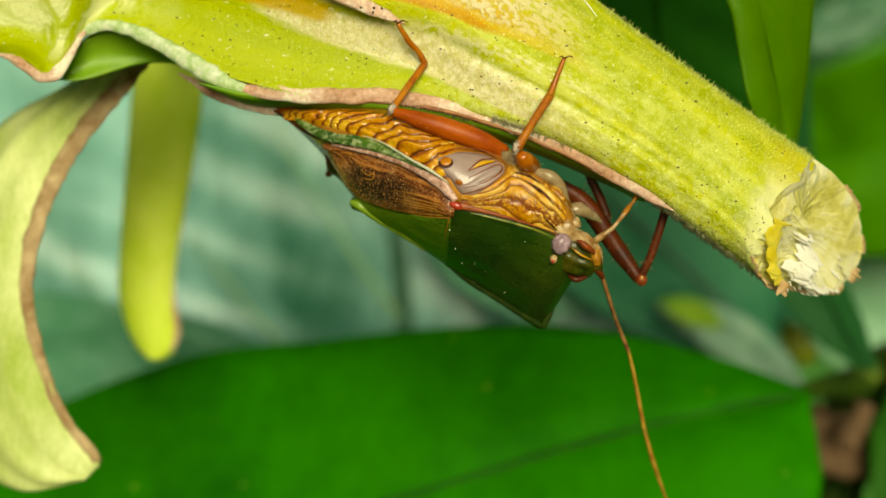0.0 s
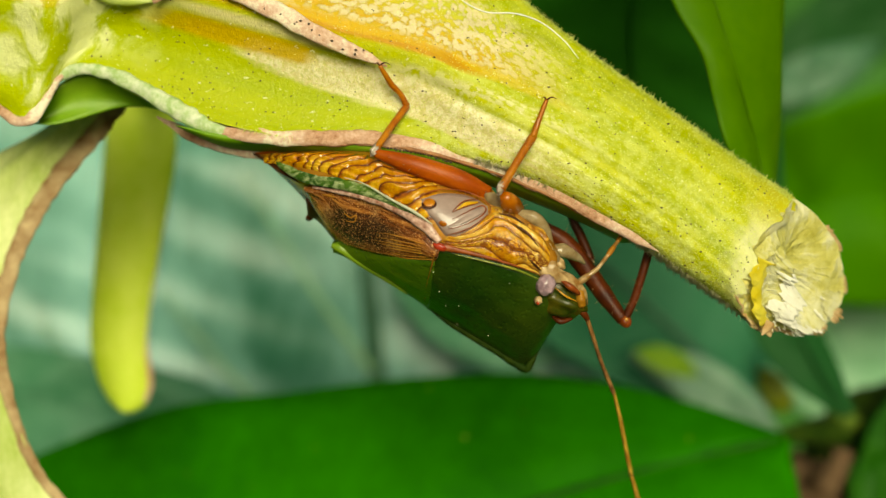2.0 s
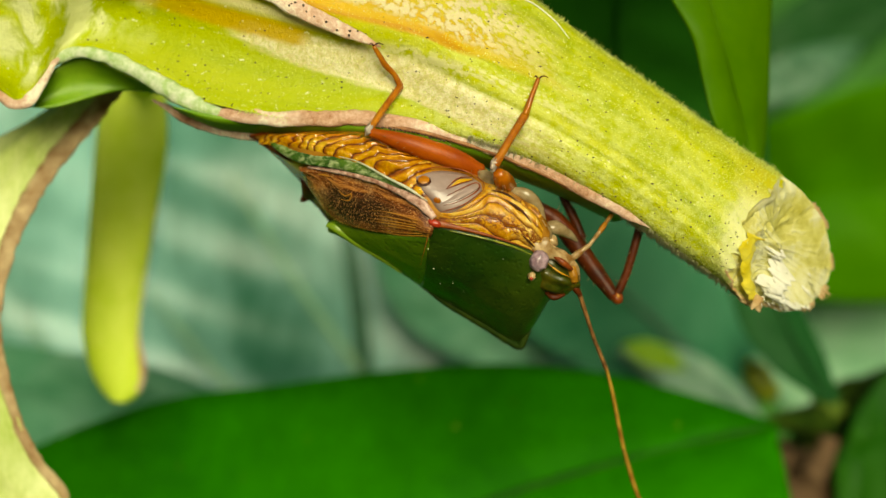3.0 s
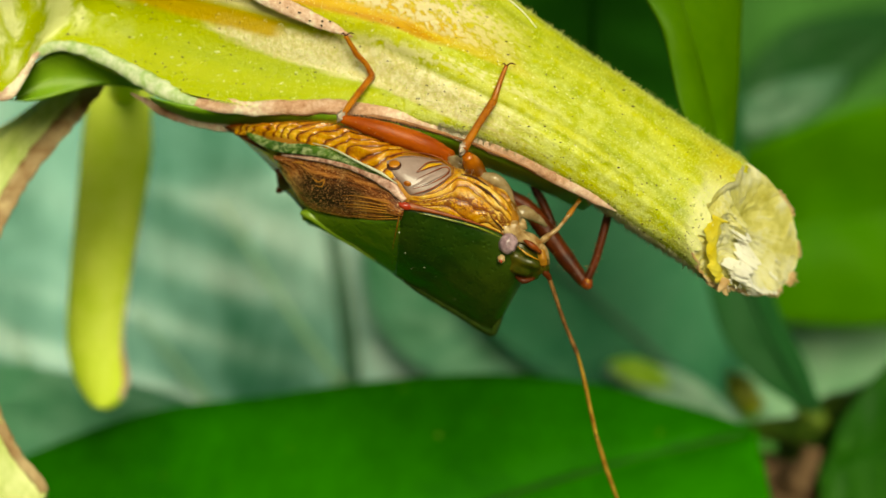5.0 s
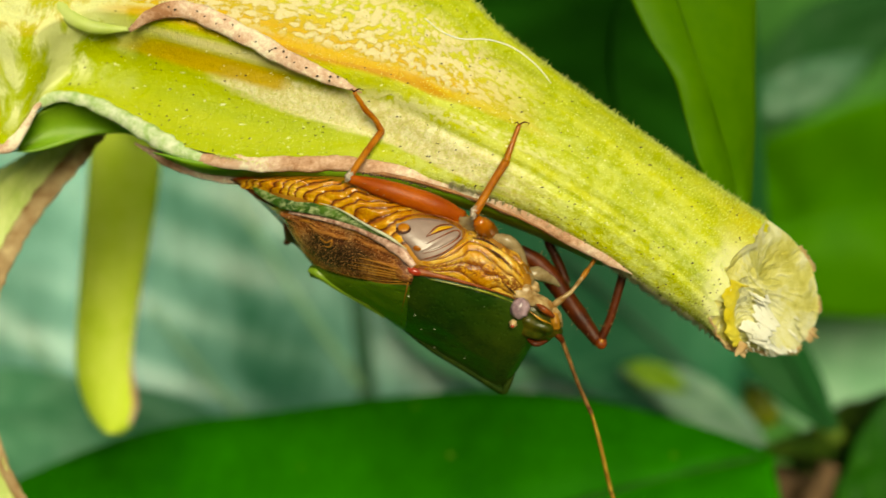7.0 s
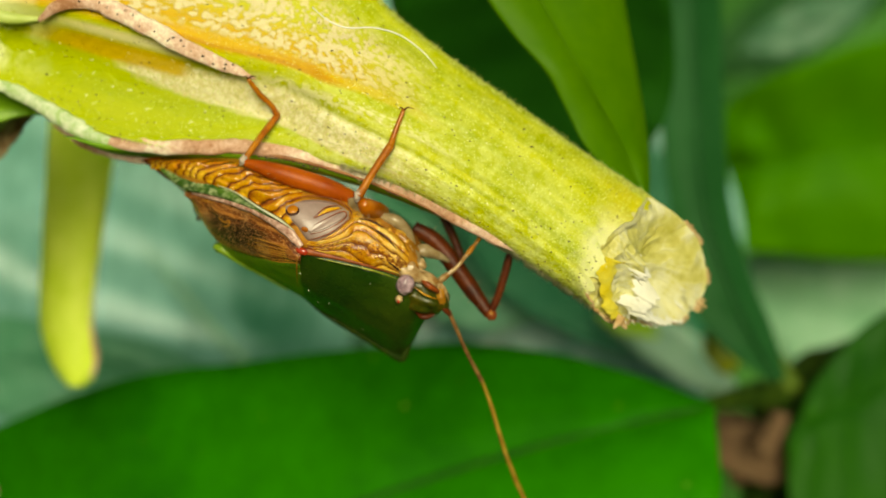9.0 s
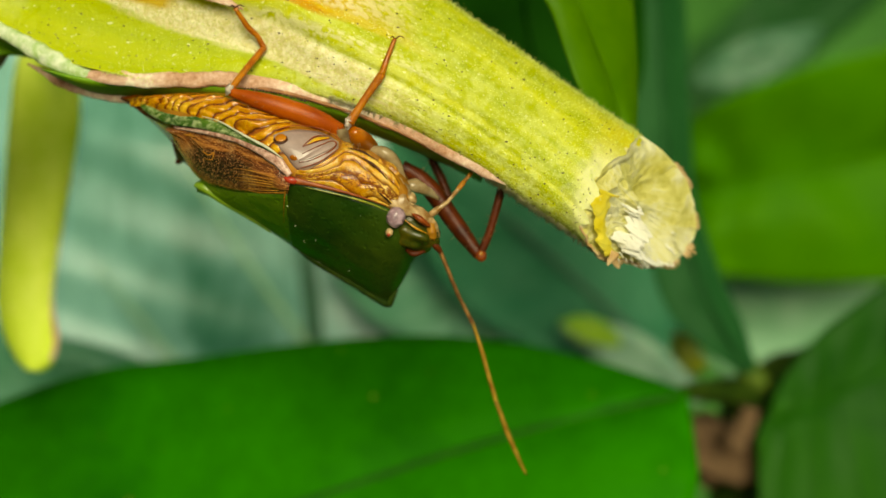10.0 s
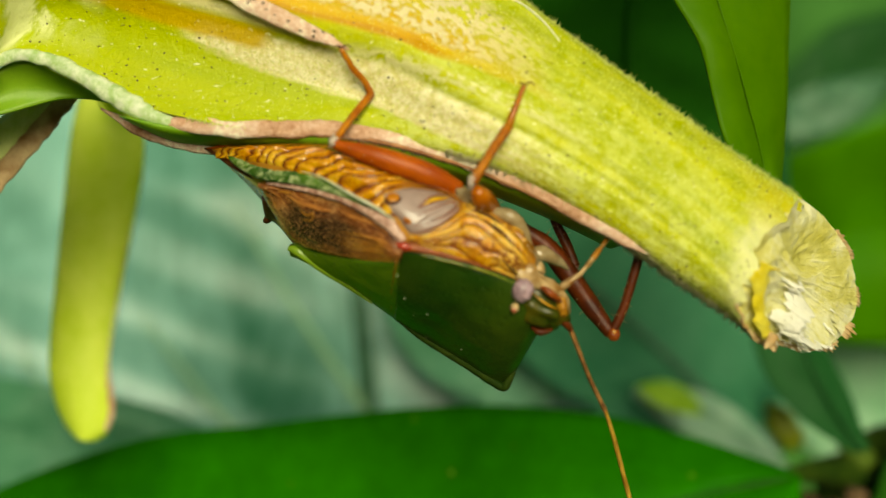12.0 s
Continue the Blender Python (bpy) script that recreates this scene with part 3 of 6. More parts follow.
def leaf_between(name, at, label, mid, upper, lower, material, vein, laterals=8, pucker=0.0, thick=0.25, rib=0.4, bulge=(0, -0.5, 0), n=60, m=10, wave=0.0, seed=1, veins=True, lean=0.12):
    """A leaf whose two edges are drawn as curves on both sides of its midrib."""
    top = thing(name, at, label, "leaf")
    c, a, b = spline(mid, n), spline(upper, n), spline(lower, n)

    def place(t, u):
        i = min(n - 1, max(0, int(round(t * (n - 1)))))
        p, e = Vector(c[i]), Vector(a[i] if u > 0 else b[i])
        w = abs(u)
        q = p.lerp(e, w) + Vector(bulge) * math.sin(math.pi * w)
        q.y -= pucker * math.cos(2 * math.pi * laterals * (t - lean * w)) * min(1, w * 2.5) * (1 - 0.5 * w)
        q.y += wave * noise.noise(Vector((t * 6 + seed, u * 1.5, seed)))
        return q

    rows = []
    for i in range(n):
        row = [place(i / (n - 1), u) for u in np.linspace(-1, 1, 2 * m + 1)]
        rows.append(row + [q + Vector((0, thick, 0)) for q in reversed(row)])
    part("blade", loft(bmesh.new(), rows), material, top)
    if rib:
        part("midrib", tube([Vector(p) + Vector((0, -0.1, 0)) for p in c[:: max(1, n // 12)]], [rib, rib * 0.8, rib * 0.3], 30, 8), vein, top)
    if rib and veins:
        for k in range(1, laterals):
            for sgn in (1, -1):
                pts = [place(min(0.99, k / laterals + 0.12 * w), sgn * w * 0.95) + Vector((0, -0.02, 0)) for w in (0.0, 0.25, 0.5, 0.75, 1.0)]
                part("side_vein", tube(pts, [rib * 0.3, rib * 0.2, rib * 0.08], 12, 6), vein, top)
    return top


# ---- the setting: soil below and foliage far behind ----


def ground():
    bm = bmesh.new()
    n = 40
    rows = []
    for i in range(n + 1):
        x = 2 * i / n - 1
        rows.append([Vector((x * abs(x) * 60000, (2 * j / n - 1) * abs(2 * j / n - 1) * 60000, -420 + 6 * noise.noise(Vector((i, j, 0.5))))) for j in range(n + 1)])
    loft(bm, rows, False)
    return tagged(part("ground", bm, M_GROUND), "dark leafy garden soil under the plant", "ground", kind="structure")


def backdrop():
    bm = bmesh.new()
    rows = []
    for i in range(41):
        a = math.pi * i / 40
        rows.append([Vector((-math.cos(a) * 1500, math.sin(a) * 700 + 40 * noise.noise(Vector((i * 0.4, j * 0.5, 0))), -430 + j * 70)) for j in range(14)])
    loft(bm, rows, False)
    return tagged(part("backdrop", bm, M_HEDGE), "dark green out-of-focus foliage behind the plant", "foliage", kind="structure")


ground()
backdrop()

# ---- leaves behind ----


def back_leaves():
    leaf_between("broad_leaf", (23.09, 33.00, -13.54), "broad dark green leaf with pale dots below the insect",
        [(23.38, 33.00, -13.50), (19.18, 33.00, -14.36), (12.85, 32.00, -15.61), (4.66, 31.00, -17.64), (-7.30, 30.00, -21.19), (-23.18, 30.00, -25.16), (-41.04, 30.00, -28.14), (-58.90, 30.00, -30.12)],
        [(23.44, 33.20, -13.40), (21.08, 34.00, -12.53), (16.46, 36.00, -11.17), (10.18, 37.00, -9.78), (1.57, 38.00, -9.28), (-12.38, 38.00, -10.59), (-28.95, 38.00, -13.82), (-61.80, 34.00, -29.52)],
        [(23.46, 33.00, -13.74), (23.18, 30.00, -16.23), (22.55, 27.00, -19.45), (19.96, 25.00, -24.54), (7.94, 24.00, -29.73), (-10.43, 24.00, -33.40), (-29.19, 25.00, -34.97), (-57.44, 28.00, -30.54)],
        M_LEAF_LOW, M_VEIN, 8, 0.1, 0.3, 0.28, (0, -0.8, 0), 70, 10, 0.6, 3, False)
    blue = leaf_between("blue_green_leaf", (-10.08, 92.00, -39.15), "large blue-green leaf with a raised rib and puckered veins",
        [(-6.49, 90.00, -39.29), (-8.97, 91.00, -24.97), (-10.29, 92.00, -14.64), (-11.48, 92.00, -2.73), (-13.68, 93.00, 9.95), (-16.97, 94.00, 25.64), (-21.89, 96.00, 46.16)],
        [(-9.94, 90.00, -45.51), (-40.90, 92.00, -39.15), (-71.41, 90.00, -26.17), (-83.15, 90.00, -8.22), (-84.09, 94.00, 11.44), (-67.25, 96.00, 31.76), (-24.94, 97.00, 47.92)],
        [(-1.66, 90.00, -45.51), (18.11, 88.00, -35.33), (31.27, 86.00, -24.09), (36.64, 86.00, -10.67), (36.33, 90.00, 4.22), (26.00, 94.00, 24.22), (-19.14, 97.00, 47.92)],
        M_LEAF_BLUE_SHEEN, M_VEIN_DARK, 9, 0.5, 0.4, 1.3, (0, 2.5, 0), 140, 40, 3.5, 5, False, 0.4)
    for line in ([(-37.42, 91.00, -3.61), (-26.01, 91.00, -17.32), (-11.32, 90.00, -30.32)], [(-26.89, 92.00, 9.88), (-17.79, 92.00, -4.83), (-10.71, 91.00, -14.53)], [(-51.75, 91.00, -8.27), (-39.23, 91.00, -23.58), (-25.14, 90.00, -35.84)]):
        part("side_vein", tube(line, [0.15, 0.32, 0.4], 24, 8), M_VEIN_BLUE, blue, "pale side vein")
    young = leaf_between("young_leaf", (13.89, 5.00, 3.05), "young yellow-green leaf hanging beside the cut stalk",
        [(14.54, 6.50, 1.16), (14.36, 6.20, 3.11), (13.97, 6.00, 5.06), (13.24, 5.50, 7.23), (12.38, 5.00, 9.64), (11.56, 5.00, 12.11), (10.60, 5.00, 15.40), (9.77, 5.00, 20.34)],
        [(14.49, 6.50, 1.16), (13.41, 5.50, 3.08), (12.03, 4.50, 5.20), (11.42, 4.20, 7.20), (10.73, 4.00, 9.41), (9.33, 4.00, 11.89), (8.12, 4.00, 15.13), (7.58, 5.00, 20.34)],
        [(14.60, 6.50, 1.16), (15.18, 7.00, 3.16), (15.62, 8.00, 5.24), (15.73, 8.00, 7.55), (15.79, 8.00, 10.15), (15.85, 8.00, 12.76), (15.79, 8.00, 16.23), (14.92, 8.00, 21.43)],
        M_LEAF_UP, M_LEAF_UP, 6, 0.02, 0.18, 0.05, (0, -0.3, 0), 50, 8, 0.15, 7, False)
    leaf_between("shade_painted_leaf", (11.62, 24.00, 27.24), "dark green leaf above the stalk, deep shade painted into it",
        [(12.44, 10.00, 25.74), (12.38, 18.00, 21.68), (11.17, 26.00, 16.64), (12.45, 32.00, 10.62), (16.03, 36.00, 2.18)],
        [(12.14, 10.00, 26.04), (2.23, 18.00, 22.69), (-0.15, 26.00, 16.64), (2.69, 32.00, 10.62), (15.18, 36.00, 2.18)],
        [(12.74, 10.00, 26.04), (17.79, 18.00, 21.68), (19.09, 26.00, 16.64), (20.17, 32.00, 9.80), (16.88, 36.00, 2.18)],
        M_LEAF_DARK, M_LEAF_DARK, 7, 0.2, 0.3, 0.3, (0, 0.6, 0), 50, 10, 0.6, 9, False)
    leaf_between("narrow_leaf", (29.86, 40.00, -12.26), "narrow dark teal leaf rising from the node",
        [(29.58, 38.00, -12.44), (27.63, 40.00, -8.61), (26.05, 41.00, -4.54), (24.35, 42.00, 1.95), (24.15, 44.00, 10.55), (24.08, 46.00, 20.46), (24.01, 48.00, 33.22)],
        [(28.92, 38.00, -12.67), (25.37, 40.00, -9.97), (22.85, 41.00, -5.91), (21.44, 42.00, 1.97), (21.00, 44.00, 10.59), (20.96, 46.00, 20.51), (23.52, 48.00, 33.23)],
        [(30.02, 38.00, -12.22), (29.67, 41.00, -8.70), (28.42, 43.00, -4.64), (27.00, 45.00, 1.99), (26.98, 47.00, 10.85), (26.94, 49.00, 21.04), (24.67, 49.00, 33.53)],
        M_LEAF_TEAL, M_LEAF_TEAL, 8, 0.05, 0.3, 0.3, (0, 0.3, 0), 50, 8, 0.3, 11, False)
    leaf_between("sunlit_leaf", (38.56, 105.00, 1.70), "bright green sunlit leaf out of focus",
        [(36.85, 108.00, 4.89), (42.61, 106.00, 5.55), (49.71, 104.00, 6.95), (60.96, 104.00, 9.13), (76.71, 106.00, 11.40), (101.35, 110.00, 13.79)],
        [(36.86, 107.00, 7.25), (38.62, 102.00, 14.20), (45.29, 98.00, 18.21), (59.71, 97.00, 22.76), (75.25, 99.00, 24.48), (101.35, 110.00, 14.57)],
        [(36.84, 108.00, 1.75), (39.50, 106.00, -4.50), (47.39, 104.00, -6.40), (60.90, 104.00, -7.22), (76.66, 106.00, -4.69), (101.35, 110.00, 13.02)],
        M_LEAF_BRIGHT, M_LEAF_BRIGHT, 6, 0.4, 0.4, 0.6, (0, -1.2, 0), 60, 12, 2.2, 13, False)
    leaf_between("pale_leaf", (52.54, 124.00, -17.11), "pale grey-green leaf out of focus",
        [(42.54, 125.00, -11.97), (50.85, 124.00, -13.66), (59.33, 124.00, -15.40), (76.95, 126.00, -17.34), (104.33, 130.00, -19.53)],
        [(42.55, 125.00, -10.23), (51.39, 126.00, -5.10), (59.96, 126.00, -5.14), (76.98, 126.00, -6.96), (104.34, 130.00, -18.65)],
        [(42.53, 125.00, -13.71), (50.31, 122.00, -22.88), (58.69, 122.00, -25.44), (76.13, 124.00, -29.14), (104.33, 130.00, -20.41)],
        M_LEAF_PALE, M_LEAF_PALE, 6, 0.3, 0.4, 0.6, (0, -1, 0), 40, 8, 1.5, 15, False)
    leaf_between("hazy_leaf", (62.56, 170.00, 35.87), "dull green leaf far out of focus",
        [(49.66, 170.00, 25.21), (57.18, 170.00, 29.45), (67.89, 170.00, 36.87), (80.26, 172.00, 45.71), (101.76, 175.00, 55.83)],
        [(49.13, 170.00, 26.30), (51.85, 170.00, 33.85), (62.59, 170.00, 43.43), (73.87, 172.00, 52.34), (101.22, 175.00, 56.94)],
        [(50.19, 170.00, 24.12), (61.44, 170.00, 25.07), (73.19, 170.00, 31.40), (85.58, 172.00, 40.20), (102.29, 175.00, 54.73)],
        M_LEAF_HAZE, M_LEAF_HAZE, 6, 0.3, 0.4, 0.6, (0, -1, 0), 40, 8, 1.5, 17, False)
    # leaf-shaped sheet added for a soft fleck of light, pale by colour
    leaf_between("sun_fleck_leaf", (60.0, 138.0, 27.0), "leaf-shaped sheet far behind, added as a painted sun fleck",
        [(47.5, 138.0, 25.5), (52.0, 138.0, 27.0), (58.0, 138.0, 29.0), (64.0, 138.0, 31.5), (70.0, 139.0, 35.0)],
        [(47.5, 138.0, 25.7), (51.0, 138.0, 29.5), (57.0, 138.0, 33.0), (63.0, 138.0, 34.5), (70.0, 139.0, 35.2)],
        [(47.5, 138.0, 25.3), (53.0, 138.0, 24.5), (59.5, 138.0, 25.6), (66.0, 138.0, 28.6), (70.0, 139.0, 34.8)],
        M_LEAF_GLINT, M_LEAF_GLINT, 6, 0.2, 0.3, 0.4, (0, -0.6, 0), 40, 8, 1.0, 27, False)
    leaf_between("sun_painted_leaf_tip", (21.0, 66.0, -10.8), "small leaf tip with sunlight painted in as yellow-green",
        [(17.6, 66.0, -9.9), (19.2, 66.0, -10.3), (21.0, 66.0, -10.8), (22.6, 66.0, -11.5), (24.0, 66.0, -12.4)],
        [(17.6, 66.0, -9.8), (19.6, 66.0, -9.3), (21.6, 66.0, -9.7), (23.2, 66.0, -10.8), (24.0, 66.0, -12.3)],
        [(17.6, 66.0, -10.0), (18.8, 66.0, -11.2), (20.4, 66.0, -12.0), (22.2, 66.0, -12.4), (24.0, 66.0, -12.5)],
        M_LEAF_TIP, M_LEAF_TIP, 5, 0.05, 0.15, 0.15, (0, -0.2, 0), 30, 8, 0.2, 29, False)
    leaf_between("small_pale_leaf", (31.83, 68.00, -17.43), "small pale leaf near the node",
        [(18.14, 72.00, -10.78), (21.88, 71.00, -11.89), (25.85, 70.00, -13.87), (29.50, 68.00, -16.55), (32.44, 66.00, -18.57)],
        [(18.44, 72.00, -10.30), (22.77, 71.00, -10.22), (27.33, 70.00, -11.79), (30.67, 68.00, -15.09), (32.56, 66.00, -18.39)],
        [(18.14, 72.00, -11.26), (20.68, 71.00, -13.38), (24.66, 70.00, -16.24), (28.33, 68.00, -18.30), (32.33, 66.00, -18.74)],
        M_LEAF_DIM, M_LEAF_DIM, 5, 0.05, 0.2, 0.2, (0, -0.3, 0), 40, 8, 0.3, 19, False)
    leaf_between("teal_leaf", (28.54, 74.00, -15.86), "dark teal leaf behind the insect, its shade painted in",
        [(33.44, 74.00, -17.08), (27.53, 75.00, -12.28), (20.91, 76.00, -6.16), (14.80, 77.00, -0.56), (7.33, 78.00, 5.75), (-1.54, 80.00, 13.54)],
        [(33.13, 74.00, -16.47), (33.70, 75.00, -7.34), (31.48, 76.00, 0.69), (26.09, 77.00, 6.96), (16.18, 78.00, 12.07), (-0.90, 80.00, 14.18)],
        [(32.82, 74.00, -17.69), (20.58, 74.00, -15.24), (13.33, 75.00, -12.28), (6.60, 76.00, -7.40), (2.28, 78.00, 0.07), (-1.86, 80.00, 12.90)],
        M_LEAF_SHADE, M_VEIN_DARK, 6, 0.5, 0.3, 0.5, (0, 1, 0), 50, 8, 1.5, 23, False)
    # made-up leaf laid over the blue-green leaf's right side to darken it
    leaf_between("added_green_leaf", (12.0, 83.0, -8.0), "added mid-green leaf sheet darkening the blue-green leaf's right side",
        [(22.0, 83.0, -9.0), (17.0, 83.0, -7.0), (10.0, 84.0, -4.5), (2.0, 85.0, -2.0), (-9.0, 87.0, 5.5)],
        [(22.0, 83.0, -8.8), (19.0, 83.0, -1.5), (12.5, 84.0, 4.5), (2.0, 85.0, 9.0), (-9.0, 87.0, 5.8)],
        [(22.0, 83.0, -9.2), (14.0, 83.0, -12.0), (4.0, 83.0, -13.5), (-6.5, 84.0, -7.0), (-9.0, 87.0, 5.2)],
        M_LEAF_SOFT, M_LEAF_SOFT, 6, 0.4, 0.3, 0.4, (0, -0.8, 0), 50, 12, 1.5, 31, False)
    # added leaf sheet; it only darkens the low left of the blue-green leaf
    leaf_between("added_low_leaf", (-28.0, 56.0, -16.0), "added leaf sheet darkening the blue-green leaf's lower left",
        [(-56.0, 57.0, -12.0), (-44.0, 56.0, -13.0), (-33.0, 56.0, -14.5), (-24.0, 56.0, -16.0), (-15.0, 57.0, -18.5)],
        [(-56.0, 57.0, -11.8), (-44.0, 56.0, -8.6), (-34.0, 56.0, -9.6), (-24.0, 56.0, -12.2), (-15.0, 57.0, -18.2)],
        [(-56.0, 57.0, -12.2), (-42.0, 56.0, -18.5), (-31.0, 56.0, -20.5), (-22.0, 56.0, -20.5), (-15.0, 57.0, -18.8)],
        M_LEAF_SOFT, M_LEAF_SOFT, 6, 0.3, 0.3, 0.4, (0, -0.6, 0), 40, 10, 1.0, 33, False)
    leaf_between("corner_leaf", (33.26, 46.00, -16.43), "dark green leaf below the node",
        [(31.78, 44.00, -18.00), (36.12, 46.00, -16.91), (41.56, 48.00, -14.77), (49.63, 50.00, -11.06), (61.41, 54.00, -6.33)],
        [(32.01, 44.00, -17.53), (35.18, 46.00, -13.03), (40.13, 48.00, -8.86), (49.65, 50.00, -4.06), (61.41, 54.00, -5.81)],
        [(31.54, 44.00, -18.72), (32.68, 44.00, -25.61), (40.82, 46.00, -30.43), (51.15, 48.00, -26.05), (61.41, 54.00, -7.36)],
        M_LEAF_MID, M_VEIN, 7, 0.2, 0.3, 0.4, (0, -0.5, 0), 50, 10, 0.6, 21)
    return young


YOUNG = back_leaves()


def node_stem():
    top = thing("plant_stem", (34.56, 44.00, -22.74), "dark green plant stem with a swollen node", "stem")
    part("stem", tube([(29.18, 52.00, -42.70), (31.75, 54.00, -27.71), (33.33, 54.00, -19.31), (36.48, 56.00, -15.40), (46.40, 62.00, -12.87), (60.85, 70.00, -9.01)], [2.4, 2.2, 2.8, 2.2, 1.8, 1.5], 50, 14, 1.0, None, 0.25), M_TWIG, top)
    part("petiole", tube([(31.85, 48.00, -15.27), (27.38, 41.00, -14.32), (23.10, 33.40, -13.44)], [1.6, 1.0, 0.5], 24, 12), M_TWIG, top)
    part("bud", blob((27.2, 50.00, -12.0), (1.2, 0.6, 1.9), (0, -38, 0), None, 18, 0.5), M_BUD, top, "small yellow-brown bud")
    part("leafstalk", tube([(24.6, 45.5, -3.4), (27.0, 45.5, -6.6), (29.6, 46.0, -10.0), (32.5, 46.5, -14.6)], [0.35, 0.6, 0.8, 1.2], 24, 10), M_OLIVE, top, "olive leafstalk above the node")
    top2 = thing("withered_bud", (27.77, 44.00, -22.78), "brown withered bud below the leaf node", "bud")
    part("husk", blob((30.0, 49.00, -20.6), (4.6, 3.0, 3.0), (0, 14, 0), None, 30, 0.5), M_WITHERED, top2)
    part("stub", tube([(29.19, 43.00, -19.24), (30.36, 43.00, -17.35), (30.83, 43.00, -15.94)], [1.2, 0.9, 0.8], 14, 10), M_WITHERED, top2)


node_stem()


def hanging_petals():
    top = thing("hanging_petal", (-20.32, 20.00, 9.08), "yellow-green hanging petal strip with a browned tip", "petal")
    line = spline([(-21.34, 27.20, 13.27), (-21.84, 26.00, 10.27), (-22.08, 26.00, 6.93), (-22.53, 26.00, 3.04), (-23.05, 26.00, -0.83), (-23.46, 26.00, -4.68), (-23.46, 26.00, -6.59), (-23.11, 26.00, -8.51), (-22.88, 26.00, -9.85), (-22.92, 26.00, -10.50)], 60)
    half = spline([[2.22], [2.22], [2.45], [2.31], [2.13], [1.98], [1.94], [1.82], [1.32], [0.63]], 60)[:, 0]
    rings = []
    for p, w in zip(line, half):
        rings.append([Vector(p) + Vector((math.cos(a) * w, -math.sin(a) * 0.55 + 0.4 * math.cos(a) ** 2, 0.12 * noise.noise(Vector(p) * 0.4) - 0.1 * math.cos(a))) for a in np.linspace(0, 2 * math.pi, 20, endpoint=False)])
    part("blade", loft(bmesh.new(), rings), M_STRIP, top)
    part("stalklet", tube([(-21.86, 27.40, 11.11), (-19.76, 20.00, 11.17), (-16.92, 10.00, 11.39), (-15.20, 4.00, 11.08)], [1.2, 0.8, 0.7, 0.7], 20, 10), M_STRIP, top)
    part("browned_edge", tube([(-20.16, 25.75, 2.97), (-20.86, 25.75, -0.88), (-21.41, 25.75, -4.71), (-21.45, 25.75, -6.62), (-21.22, 25.75, -8.53), (-21.53, 25.75, -9.93)], [0.02, 0.04, 0.07, 0.20, 0.14], 30, 8, 1, None, 0.5), M_DRY, top, "browned dry edge")

    top = thing("withered_petal", (-16.82, 3.00, 7.16), "pale green curling petal with a brown dried edge", "petal")
    edge = spline([(-17.75, 6.83, 7.85), (-19.47, 7.14, 5.55), (-21.45, 6.92, 2.95), (-22.85, 6.70, 0.07), (-23.64, 6.58, -2.81), (-23.69, 6.67, -5.41), (-23.11, 6.87, -8.04), (-22.15, 7.17, -10.86), (-20.69, 7.48, -12.87), (-20.59, 7.78, -13.69)], 60)
    outer = spline([(-19.99, 7.88, 7.77), (-22.88, 9.25, 6.31), (-26.60, 10.11, 4.43), (-29.02, 9.90, 1.22), (-30.20, 9.69, -3.04), (-30.30, 9.47, -6.99), (-29.76, 9.25, -10.61), (-28.15, 9.02, -13.59), (-25.15, 8.46, -15.22), (-21.32, 8.00, -14.48)], 60)
    rings = []
    for a, b in zip(edge, outer):
        a, b = Vector(a), Vector(b)
        row = []
        for u in np.linspace(0, 1, 13):
            q = a.lerp(b, u)
            q.y += -1.0 * math.sin(math.pi * u) + 0.35 * noise.noise(q * 0.35) + 0.15 * math.sin(u * 19)
            row.append(q)
        rings.append(row + [q + Vector((0, 0.35, 0)) for q in reversed(row)])
    part("blade", loft(bmesh.new(), rings), M_PETAL, top)
    part("browned_edge", tube([Vector(p) + Vector((-0.12, -0.1, 0)) for p in edge[::4]], [0.62, 0.50, 0.42, 0.34, 0.28, 0.28], 110, 12, 0.25, None, 0.3), M_TAN, top, "brown dried edge")


hanging_petals()

# ---- the cut stalk ----
STALK = thing("cut_stalk", (2.96, 1.00, 6.15), "thick yellow-green fleshy stalk with torn end and dried brown margins", "plant stalk")
